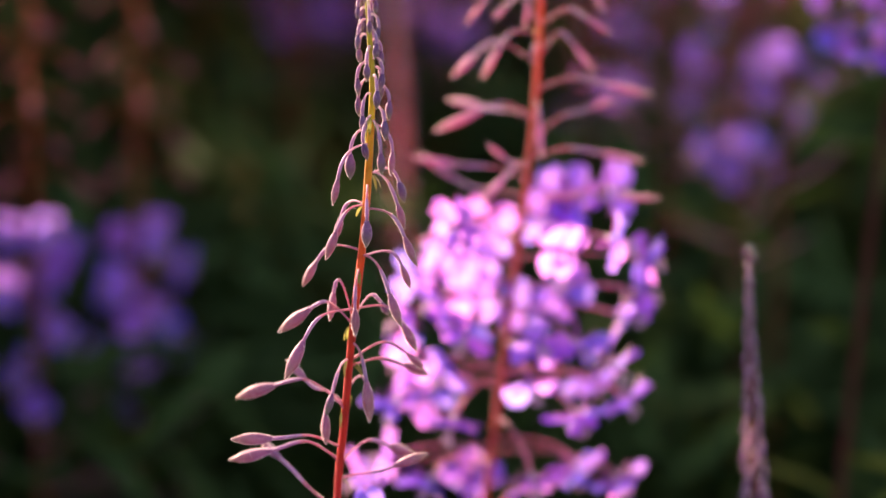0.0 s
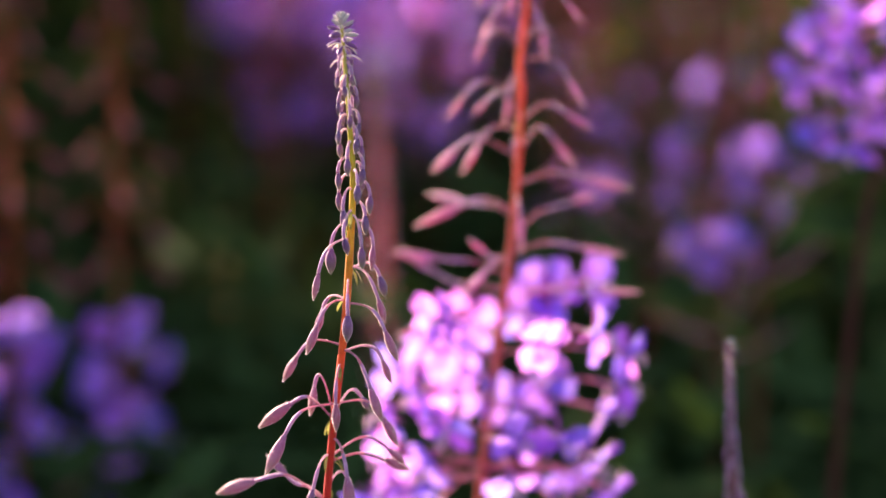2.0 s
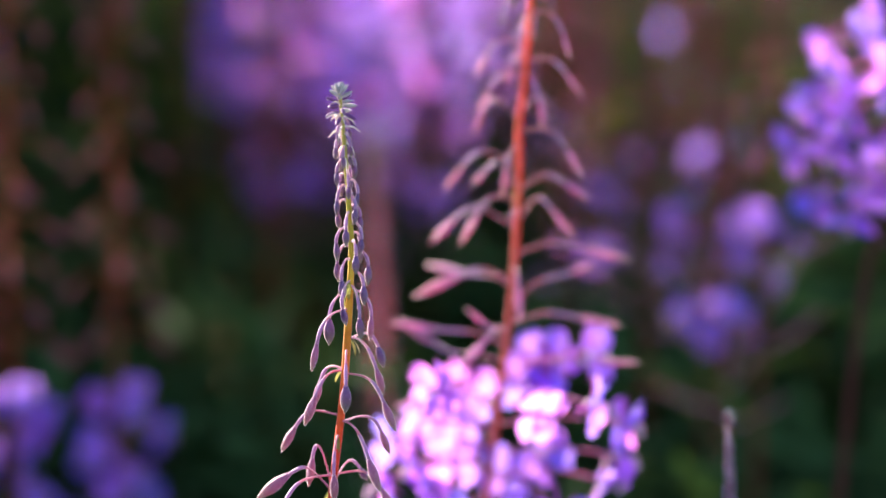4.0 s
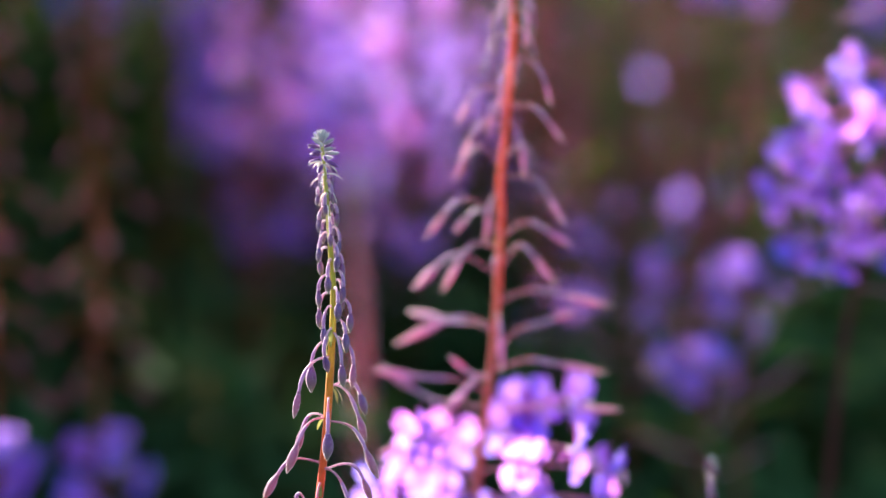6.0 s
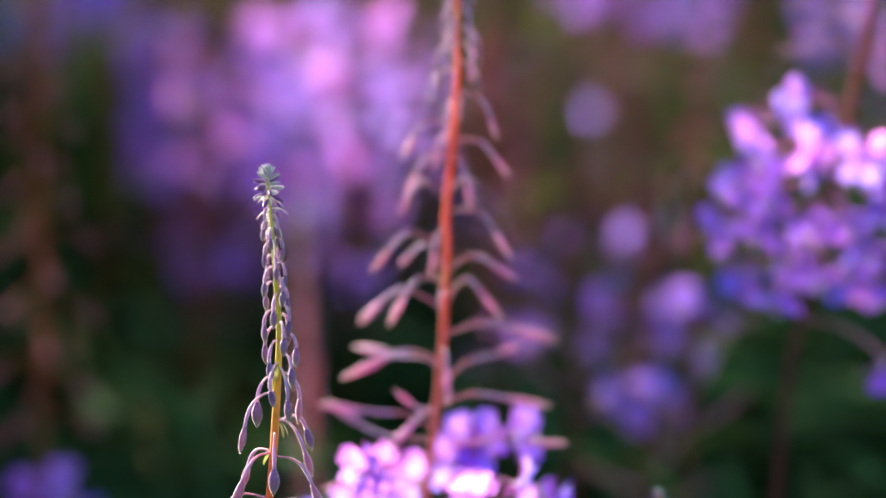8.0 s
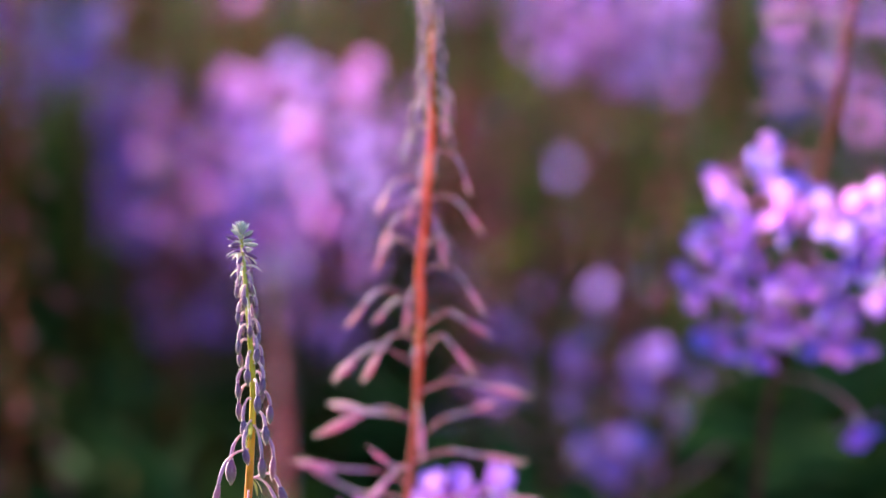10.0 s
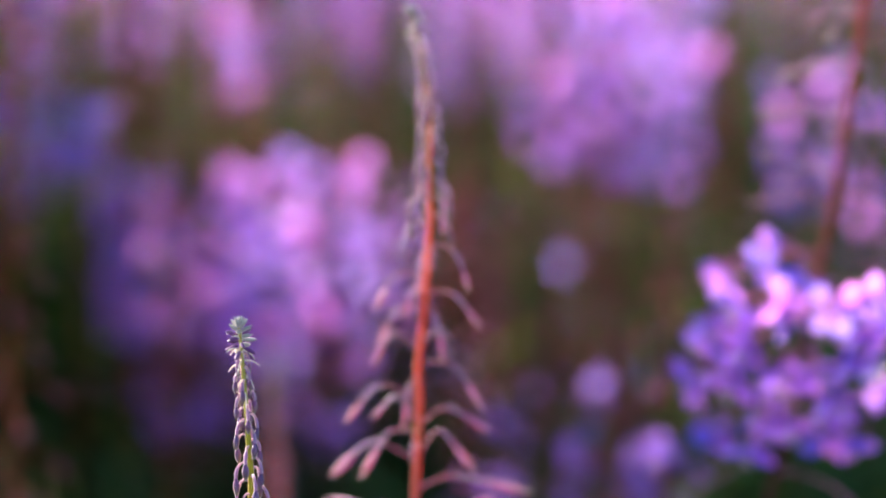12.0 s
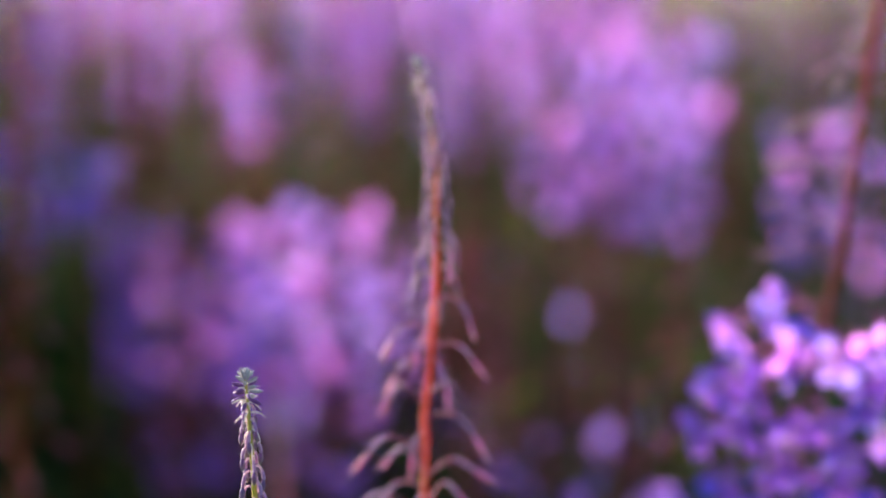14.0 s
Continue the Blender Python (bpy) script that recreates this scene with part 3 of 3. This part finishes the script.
flower(second_plant, 384, -33, 44, 60, -14)
flower(second_plant, 367, -72, 38, 45, -10)
flower(second_plant, 350, 116, 40, 20, -2)
flower(second_plant, 332, 113, 42, 10, 0)
flower(second_plant, 424, -180, 53, 15, -4)
flower(second_plant, 436, 104, 36, 60, -14)
flower(second_plant, 408, -64, 40, 75, -20)
flower(second_plant, 421, 14, 46, 70, -18)
flower(second_plant, 427, 0, 66, 60, -14)
flower(second_plant, 431, 180, 67, 30, -8)
flower(second_plant, 423, -144, 40, 50, -10)
for k in range(16):
    share("pod", POD, second_plant.ob, Matrix.Translation(second_plant.at(0.475 + 0.007 * k)) @ Matrix.Rotation(k * 2.4 + 1, 4, "Z") @ Matrix.Rotation(0.2 - 0.03 * k, 4, "Y"))
leaves(second_plant, 0.53, 1.12, 32)
# it stands a little nearer and is a little smaller than drawn above, its foot on the ground
second_plant.ob.location = Vector((0, 0, 1.3)).lerp(second_plant.ob.location, 0.965)
second_plant.ob.scale = (0.965, 0.965, 0.965)

# ---- the plant at the edge of the clearing ----
right_plant = Plant([(0.330, 1.35, 1.4458), (0.318, 1.35, 1.40),
    (0.2951, 1.350, 1.3158), (0.2862, 1.350, 1.2527), (0.2794, 1.350, 1.2105), (0.2761, 1.350, 1.1818), (0.2694, 1.350, 1.1475), (0.2586, 1.350, 1.0907), (0.2489, 1.350, 1.0439),
    (0.235, 1.35, 0.95), (0.21, 1.36, 0.5), (0.20, 1.36, 0.0)],
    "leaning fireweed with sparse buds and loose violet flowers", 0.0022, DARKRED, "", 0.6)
right_plant.skins = BUDS
right_plant.ob.location.x += 0.0036
crowded_tip(right_plant, 26, 90, 4.5, 10, 2.6)
bud(right_plant, 148, 157, 8.3, 1.8, 3.0, 22, 13.1)
bud(right_plant, 169, 165, 16.4, 6.1, 5.5, 55, 18.8)
bud(right_plant, 171, 197, 11.4, 3.7, 5.2, 37, 16.8)
bud(right_plant, 196, 185, 14.7, 4.6, 5.2, 57, 16.1)
bud(right_plant, 199, 140, 28.6, 4.6, 5.5, 68, 21.1)
bud(right_plant, 223, 157, 23.8, 3.7, 4.0, 85, 24.8)
bud(right_plant, 218, -140, 9.4, -3.0, 1.5, 3, 13.8)
bud(right_plant, 255, 176, 31.4, 11.5, 10.5, 97, 12.2)
bud(right_plant, 258, 179, 20.0, 7.8, 6.8, 59, 11.4)
bud(right_plant, 191, -54, 9.0, -5.2, 0.0, 18, 17.4)
bud(right_plant, 180, -19, 29.1, 0.9, 2.4, 79, 16.7)
bud(right_plant, 231, 13, 34.2, -0.1, 3.0, 69, 17.2)
bud(right_plant, 139, -22, 16.2, -3.0, 3.0, 29, 14.0)
bud(right_plant, 271, 174, 31.6, 4.8, 6.3, 77, 14.9)
bud(right_plant, 265, 1, 31.9, -9.4, 0.0, 53, 15.7)
flower(right_plant, 297, -147, 36, 10, 2, (-0.9, 0.1))
flower(right_plant, 306, -119, 34, 15, 0, (-0.9, 0.1))
flower(right_plant, 312, 139, 56, 20, 0, (-0.9, 0.1))
flower(right_plant, 317, -153, 50, 30, -4, (-0.9, 0.1))
flower(right_plant, 331, 132, 52, 40, -8, (-0.9, 0.1))
flower(right_plant, 333, -158, 64, 35, -6, (-0.9, 0.1))
flower(right_plant, 363, 141, 66, 40, -8, (-0.9, 0.1))
flower(right_plant, 337, -145, 46, 35, -6, (-0.9, 0.1))
flower(right_plant, 351, -147, 50, 45, -10, (-0.9, 0.1))
flower(right_plant, 316, -132, 34, 40, -8, (-0.9, 0.1))
flower(right_plant, 326, 77, 30, 15, 0, (-0.9, 0.1))
flower(right_plant, 319, -73, 32, 25, -2, (-0.9, 0.1))
flower(right_plant, 330, -61, 36, 40, -6, (-0.9, 0.1))
flower(right_plant, 327, 25, 46, 20, -2, (-0.9, 0.1))
flower(right_plant, 312, -51, 44, 10, 0, (-0.9, 0.1))
flower(right_plant, 343, -55, 40, 30, -4, (-0.9, 0.1))
flower(right_plant, 344, -86, 30, 50, -10, (-0.9, 0.1))
flower(right_plant, 357, -69, 36, 60, -12, (-0.9, 0.1))
flower(right_plant, 361, 12, 48, 40, -8, (-0.9, 0.1))
flower(right_plant, 347, -119, 32, 45, -8, (-0.9, 0.1))
flower(right_plant, 377, 101, 40, 55, -12, (-0.9, 0.1))
flower(right_plant, 369, -104, 34, 60, -14, (-0.9, 0.1))
flower(right_plant, 384, 50, 34, 55, -14, (-0.9, 0.1))
flower(right_plant, 377, -50, 40, 60, -14, (-0.9, 0.1))
flower(right_plant, 378, -127, 48, 65, -16, (-0.9, 0.1))
flower(right_plant, 391, 120, 60, 50, -10, (-0.9, 0.1))
flower(right_plant, 417, -34, 50, 80, -20, (-0.9, 0.1))
leaves(right_plant, 0.64, 1.3, 28)

# ---- a bud spike low in the clearing ----
low_plant = Plant([(0.143, 1.13, 0.992), (0.1435, 1.13, 0.97), (0.146, 1.13, 0.926), (0.150, 1.13, 0.868), (0.156, 1.13, 0.75), (0.16, 1.13, 0.3), (0.16, 1.13, 0.0)],
                  "low fireweed spike with tight unopened buds", 0.002, DULLSTEM)
crowded_tip(low_plant, 6, 160, 3.0, 10, 3.0, (1.0, 8.0), 0.45)
leaves(low_plant, 0.2, 0.85, 22)

# ---- a pale bud spike behind the plant in focus ----
pale_plant = Plant([(-0.037, 1.85, 1.0225), (-0.036, 1.85, 0.99), (-0.033, 1.85, 0.91), (-0.032, 1.85, 0.81), (-0.031, 1.85, 0.6), (-0.03, 1.85, 0.3), (-0.03, 1.85, 0.0)],
                   "pale fireweed spike crowded with unopened buds", 0.0015, STEM2, "", 0.75)
crowded_tip(pale_plant, 14, 300, 9.5, 14, 7.0, (3.0, 13.0))
leaves(pale_plant, 0.36, 0.95, 20)

# ---- plants round the clearing ----
LEAFY = "leafy green fireweed stem without any flowers"
meadow = [
    simple_plant(-0.278, 1.62, 1.394, 0.890, 0.745, 0, lean=(0.012, 0), buds=44, thick=0.0012, seed=1, pods=8, skin=RUST,
                 blooms=[(11, 0.882), (-1, 0.865), (-14, 0.849), (2, 0.834), (19, 0.818), (-1, 0.804), (-16, 0.828), (-12, 0.774), (2, 0.760), (17, 0.859), (-8, 0.785), (10, 0.845), (-12, 0.872), (8, 0.792)]),
    simple_plant(-0.216, 1.68, 1.375, 0.880, 0.710, 0, lean=(0.012, 0), buds=44, thick=0.0012, seed=2, pods=8, skin=RUST,
                 blooms=[(15, 0.871), (-17, 0.845), (-10, 0.826), (25, 0.826), (13, 0.814), (-23, 0.802), (-1, 0.796), (28, 0.775), (-30, 0.773), (-13, 0.723), (14, 0.855), (8, 0.784), (22, 0.795), (-20, 0.822), (2, 0.765), (29, 0.838)]),
    simple_plant(-0.055, 2.25, 1.432, 1.132, 0.945, 40, wide=1.2, seed=3, leaf_count=14, skin=RUST),
    simple_plant(0.006, 2.30, 1.413, 1.133, 0.935, 35, wide=1.2, seed=17, leaf_count=14),
    simple_plant(-0.104, 2.28, 1.367, 1.107, 0.972, 28, wide=1.2, seed=4, leaf_count=14),
    simple_plant(0.053, 2.42, 1.340, 1.100, 0.968, 14, wide=1.2, seed=18, leaf_count=14),
    simple_plant(-0.170, 2.30, 1.329, 1.069, 0.965, 30, seed=5, leaf_count=12),
    simple_plant(-0.124, 2.28, 1.171, 0.931, 0.884, 7, seed=14, leaf_count=12),
    simple_plant(0.005, 2.24, 1.166, 0.926, 0.880, 7, seed=15, leaf_count=12),
    simple_plant(-0.284, 2.30, 1.469, 1.209, 1.101, 24, seed=10, leaf_count=14),
    simple_plant(-0.226, 2.36, 1.417, 1.177, 1.116, 16, seed=11, leaf_count=14, skin=RUST),
    simple_plant(-0.179, 2.32, 1.385, 1.125, 1.067, 15, seed=19, leaf_count=12, skin=RUST),
    simple_plant(0.271, 2.40, 1.546, 1.306, 1.112, 38, wide=1.2, seed=8, leaf_count=20, skin=RUST),
    simple_plant(0.342, 2.46, 1.547, 1.307, 1.090, 38, wide=1.2, seed=9, leaf_count=20),
    simple_plant(0.218, 2.44, 1.475, 1.235, 1.114, 17, seed=24, leaf_count=20),
    simple_plant(0.299, 3.10, 1.250, 0.990, 0.937, 4, wide=0.6, seed=16, leaf_count=24, skin=RUST),
    simple_plant(0.201, 3.15, 1.250, 1.010, 0.953, 4, wide=0.6, seed=12, leaf_count=24),
    simple_plant(0.434, 2.25, 1.490, 1.230, 1.087, 17, seed=13, leaf_count=18),
    simple_plant(0.509, 2.30, 1.483, 1.223, 1.034, 14, seed=25, leaf_count=18),
    simple_plant(0.224, 1.62, 1.172, 1.012, 0.963, 7, buds=10, seed=6, leaf_count=10, wide=0.62),
    simple_plant(0.205, 1.66, 1.083, 0.943, 0.900, 7, buds=8, seed=26, leaf_count=10, wide=0.62),
    simple_plant(0.200, 1.72, 1.110, 0.970, 0.938, 5, buds=8, seed=7, leaf_count=10, wide=0.62),
    simple_plant(0.158, 1.74, 1.127, 0.987, 0.946, 6, buds=8, seed=27, leaf_count=10, wide=0.62),
    simple_plant(0.220, 2.35, 0.955, 0.795, 0.761, 4, buds=10, seed=28, leaf_count=14, wide=0.8),
    simple_plant(-0.100, 3.25, 1.525, 1.265, 1.142, 18, seed=29, leaf_count=18, skin=RUST),
    simple_plant(-0.024, 3.40, 1.647, 1.407, 1.218, 27, seed=30, leaf_count=18),
    simple_plant(0.032, 3.30, 1.644, 1.404, 1.257, 27, seed=31, leaf_count=18),
    simple_plant(0.139, 3.60, 1.670, 1.430, 1.269, 27, seed=32, leaf_count=18),
    simple_plant(0.226, 3.45, 1.649, 1.409, 1.240, 30, seed=33, leaf_count=18),
    simple_plant(0.306, 3.35, 1.646, 1.406, 1.256, 27, seed=34, leaf_count=18),
    simple_plant(-0.400, 3.30, 1.644, 1.404, 1.272, 21, seed=35, leaf_count=18, skin=RUST),
    simple_plant(-0.344, 3.40, 1.662, 1.422, 1.279, 21, seed=36, leaf_count=18),
    simple_plant(-0.281, 3.50, 1.650, 1.410, 1.325, 12, seed=37, leaf_count=18),
    simple_plant(-0.163, 3.55, 1.668, 1.428, 1.309, 18, seed=38, leaf_count=18),
    simple_plant(-0.131, 2.15, 1.683, 1.123, 1.094, 0, buds=50, seed=40, leaf_count=14, skin=RUST),
    simple_plant(-0.227, 2.70, 1.345, 1.295, 1.295, 0, buds=0, seed=51, leaf_count=40, pods=0, label=LEAFY),
    simple_plant(-0.193, 2.60, 1.258, 1.208, 1.208, 0, buds=0, seed=52, leaf_count=34, pods=0, label=LEAFY),
    simple_plant(0.154, 2.70, 1.266, 1.216, 1.216, 0, buds=0, seed=53, leaf_count=34, pods=0, label=LEAFY),
    simple_plant(0.162, 2.50, 1.211, 1.161, 1.160, 0, buds=0, seed=54, leaf_count=34, pods=0, label=LEAFY),
    simple_plant(0.378, 2.60, 1.108, 1.058, 1.058, 0, buds=0, seed=56, leaf_count=34, pods=0, label=LEAFY),
    simple_plant(-0.324, 2.50, 1.085, 1.035, 1.035, 0, buds=0, seed=57, leaf_count=34, pods=0, label=LEAFY),
    simple_plant(-0.194, 2.70, 0.925, 0.875, 0.874, 0, buds=0, seed=58, leaf_count=34, pods=0, label=LEAFY),
    simple_plant(0.184, 2.54, 1.134, 1.084, 1.083, 0, buds=0, seed=70, leaf_count=34, pods=0, label=LEAFY),
    simple_plant(0.372, 2.64, 1.082, 1.032, 1.032, 0, buds=0, seed=72, leaf_count=34, pods=0, label=LEAFY),
    simple_plant(0.411, 2.44, 1.091, 1.041, 1.040, 0, buds=0, seed=74, leaf_count=34, pods=0, label=LEAFY),
    simple_plant(0.324, 2.64, 1.143, 1.093, 1.092, 0, buds=0, seed=75, leaf_count=34, pods=0, label=LEAFY),
    simple_plant(0.084, 3.30, 1.632, 1.412, 1.294, 24, seed=80, leaf_count=12),
    simple_plant(0.167, 3.20, 1.621, 1.401, 1.280, 24, seed=81, leaf_count=12),
    simple_plant(0.357, 3.30, 1.647, 1.427, 1.324, 20, seed=82, leaf_count=12),
    simple_plant(-0.197, 3.20, 1.642, 1.422, 1.330, 14, seed=83, leaf_count=12),
    simple_plant(0.081, 2.50, 1.129, 0.909, 0.862, 4, buds=30, wide=0.6, seed=84, leaf_count=20),
    simple_plant(0.130, 2.35, 1.174, 0.954, 0.910, 4, buds=30, wide=0.6, seed=85, leaf_count=20),
    simple_plant(0.166, 2.25, 1.147, 0.927, 0.880, 5, buds=30, wide=0.6, seed=86, leaf_count=20),
    simple_plant(0.243, 2.30, 1.165, 0.945, 0.907, 4, buds=30, wide=0.6, seed=87, leaf_count=20),
    simple_plant(0.131, 2.10, 1.103, 0.883, 0.844, 5, buds=30, wide=0.6, seed=88, leaf_count=20),
    simple_plant(0.297, 2.40, 1.166, 0.946, 0.912, 3, buds=30, wide=0.6, seed=89, leaf_count=20),
    simple_plant(-0.142, 2.34, 1.161, 0.921, 0.872, 8, wide=0.9, seed=91, leaf_count=10),
    simple_plant(-0.102, 2.40, 1.112, 0.892, 0.864, 4, wide=0.9, seed=92, leaf_count=10),
    simple_plant(0.363, 2.25, 1.307, 1.087, 1.061, 0, buds=40, seed=41, leaf_count=22, skin=RUST),
    simple_plant(0.115, 2.10, 1.186, 1.026, 0.992, 0, buds=44, seed=42, leaf_count=14),
]
STALKS = meadow[-3:]
r = random.Random(21)
for i in range(4):
    y = 2.9 + 1.7 * r.random()
    x = (-0.02 + 0.20 * (i + r.random()) / 4) * y
    copy_thing(r.choice(STALKS), pose(x, y, 0, r.uniform(-4, 4), r.uniform(-4, 4), r.uniform(0, 360)) @ Matrix.Scale(r.uniform(0.80, 1.0), 4))
for i in range(9):
    y = 3.7 + 1.3 * r.random()
    x = (-0.11 + 0.26 * (i + r.random()) / 9) * y
    copy_thing(r.choice(meadow[12:15]), pose(x, y, 0, r.uniform(-4, 4), r.uniform(-4, 4), r.uniform(0, 360)) @ Matrix.Scale(r.uniform(0.98, 1.10), 4))

# ---- far meadow, added shading plants, grass and undergrowth ----
bm = bmesh.new()
r = random.Random(31)
for i in range(2615):
    short = False
    if i < 1150:
        y = r.uniform(5.2, 14) if i < 650 else r.uniform(9, 17)
        x = r.uniform(-0.36, 0.46) * y
        h = r.uniform(1.3, 1.95) if i < 650 else r.uniform(1.6, 2.3)
    else:
        # unseen plants left of the view, added to shade flowers in the clearing
        y = r.uniform(1.3, 9)
        x = -0.24 * y - 0.09 - 2.6 * r.random() ** 1.7
        h = r.uniform(1.1, 1.28) if y < 2.1 else r.uniform(1.36, 1.56)
        if i % 15 == 0:
            x, y, h = r.uniform(-0.52, -0.38), r.uniform(1.96, 2.10), r.uniform(1.33, 1.46)
        # their height limits the shade, so the sun reaches the taller plants in the clearing
        along, across = 0.775 * y - 0.632 * x, 0.632 * y + 0.775 * x
        # from 1900 on: strips lined up with the sun, each added to shade one group
        if i >= 2545:
            along, across = r.uniform(3.6, 4.6), r.uniform(1.68, 1.84)
            x, y, h = 0.775 * across - 0.632 * along, 0.775 * along + 0.632 * across, 1.06 * (1.08 + 0.347 * (along - 1.69))
        elif i >= 2500:
            along, across = r.uniform(2.6, 3.5), r.uniform(1.30, 1.52)
            x, y, h = 0.775 * across - 0.632 * along, 0.775 * along + 0.632 * across, 1.06 * (0.95 + 0.347 * (along - 1.85))
        elif i >= 2420:
            along, across = r.uniform(2.0, 2.9), r.uniform(0.98, 1.06)
            x, y, h = 0.775 * across - 0.632 * along, 0.775 * along + 0.632 * across, 1.11 + 0.347 * (along - 0.88)
        elif i >= 2160:
            along, across = r.uniform(2.3, 3.2), r.uniform(1.22, 1.29)
            x, y, h = 0.775 * across - 0.632 * along, 0.775 * along + 0.632 * across, 1.14 + 0.347 * (along - 1.15)
        elif i >= 1900:
            along, across = r.uniform(1.45, 2.3), r.uniform(0.65, 0.74)
            x, y, h = 0.775 * across - 0.632 * along, 0.775 * along + 0.632 * across, 0.70 + 0.347 * (along - 0.88)
        elif across < 0.66:
            h = min(h, 0.82 + 0.347 * (along - 0.88))
        elif across < 0.75:
            h = min(h, 0.72 + 0.347 * (along - 0.88))
        elif across < 0.965:
            h = min(h, (0.77 if across > 0.78 else 0.692) + 0.347 * (along - 0.88))
        elif across < 1.05:
            h = min(h + 0.2, 1.13 + 0.347 * (along - 0.88))
        elif across < 1.20:
            h = min(h, 0.82 + 0.347 * (along - 1.53))
        elif 1.55 < across < 1.68:
            h = min(h + 0.3, 0.98 + 0.347 * (along - 1.53))
        else:
            h = min(h, 0.86 + 0.347 * (along - 1.53))
        h = max(0.5, h)
        short = i >= 1900 or 1.05 < across < 1.3
    sway = 0.3 if i >= 2160 or short else 1.0
    tube(bm, [Vector((x, y, 0)), Vector((x + sway * r.uniform(-0.05, 0.05), y, h * 0.6)), Vector((x + sway * r.uniform(-0.08, 0.08), y, h))], [0.004, 0.003, 0.001], 4, 1)
    for k in range(10 if i < 1150 and -0.28 * y < x < 0.24 * y else 2):
        z = h * r.uniform(0.62, 0.97)
        a = r.uniform(0, 6.28)
        m = Matrix.Translation((x + 0.03 * math.cos(a), y + 0.03 * math.sin(a), z)) @ Euler((r.uniform(-1, 1), r.uniform(-1, 1), a)).to_matrix().to_4x4()
        blade(bm, m, 0.03, 0.026, 0.2, 0.1, 0.65, 0, 2, 2, 0, 0.3)
    for k in range(38 if i < 1150 else 60):
        z = h * r.uniform(0.1, 0.92 if i < 1150 else 0.93)
        m = Matrix.Translation((x, y, z)) @ Euler((r.uniform(-0.4, 0.4), r.uniform(-0.8, 0.2), r.uniform(0, 6.28))).to_matrix().to_4x4()
        # in the far field two leaves in three take the sunlit colour
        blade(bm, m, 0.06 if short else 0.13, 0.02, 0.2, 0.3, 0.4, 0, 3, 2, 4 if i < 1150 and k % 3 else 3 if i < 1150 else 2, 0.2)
tagged(part("far_fireweed", bm, [PETAL, DULLSTEM, GRASS, LEAF, SUNLEAF]), "distant dense field of flowering fireweed, with added unseen plants that shade the clearing", "wildflowers", kind="stuff")

bm = bmesh.new()
for i in range(9000):
    if i < 2600:
        y = 1.55 + 6 * r.random() ** 1.6
        x = r.uniform(-0.32, 0.42) * y
        h = r.uniform(0.35, 0.85) * min(1.25, 0.75 + 0.12 * y)
    else:
        x, y = r.uniform(-5, 5), r.uniform(-4, 9)
        if -0.5 - 0.4 * max(0, y) < x < 0.5 + 0.45 * max(0, y) and y > -0.5:
            continue
        h = r.uniform(0.5, 1.05)
    if i < 60:
        x, y, h = -0.14 + r.uniform(-0.03, 0.03), 2.0 + r.uniform(-0.05, 0.05), r.uniform(0.78, 0.93)
    lean = 0.25 if i >= 60 else 0.04
    d = Vector((r.uniform(-lean, lean), r.uniform(-lean, lean), 1)).normalized()
    m = Matrix.Translation((x, y, 0)) @ d.to_track_quat("X", "Z").to_matrix().to_4x4() @ Matrix.Rotation(r.uniform(0, 6.28), 4, "X")
    wide = r.uniform(0.004, 0.008) * (1 if i < 2600 else 2.5)
    blade(bm, m, h, wide, 0.2, r.uniform(0, 0.2), 0.3, 0, 6, 1, 1 if r.random() < 0.12 else 0, 0.6)
tagged(part("meadow_grass", bm, [GRASS, DRY]), "tall green and dry grass between the plants", "grass", kind="stuff")

bm = bmesh.new()
for i in range(44000):
    if i < 28000:
        y = 1.6 + 5.5 * r.random() ** 1.4
        x = r.uniform(-0.32, 0.42) * y
        z = (0.58 + 0.13 * y) * r.random() ** 0.7
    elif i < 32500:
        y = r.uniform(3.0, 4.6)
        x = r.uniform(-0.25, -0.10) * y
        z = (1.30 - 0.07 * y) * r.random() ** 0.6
    elif i < 34000:
        x, y, z = r.uniform(-0.16, 0.10), r.uniform(2.50, 2.75), r.uniform(0.4, 1.02)
    else:
        x, y, z = r.uniform(-5, 5), r.uniform(-4, 9), r.uniform(0.02, 0.75)
        if -0.5 - 0.32 * max(0, y) < x < 0.5 + 0.42 * max(0, y) and y > -0.5:
            continue
    m = Matrix.Translation((x, y, z)) @ Euler((r.uniform(-0.6, 0.6), r.uniform(-0.9, 0.5), r.uniform(0, 6.28))).to_matrix().to_4x4()
    # the left far group mixes in the sunlit leaf colour, two in three
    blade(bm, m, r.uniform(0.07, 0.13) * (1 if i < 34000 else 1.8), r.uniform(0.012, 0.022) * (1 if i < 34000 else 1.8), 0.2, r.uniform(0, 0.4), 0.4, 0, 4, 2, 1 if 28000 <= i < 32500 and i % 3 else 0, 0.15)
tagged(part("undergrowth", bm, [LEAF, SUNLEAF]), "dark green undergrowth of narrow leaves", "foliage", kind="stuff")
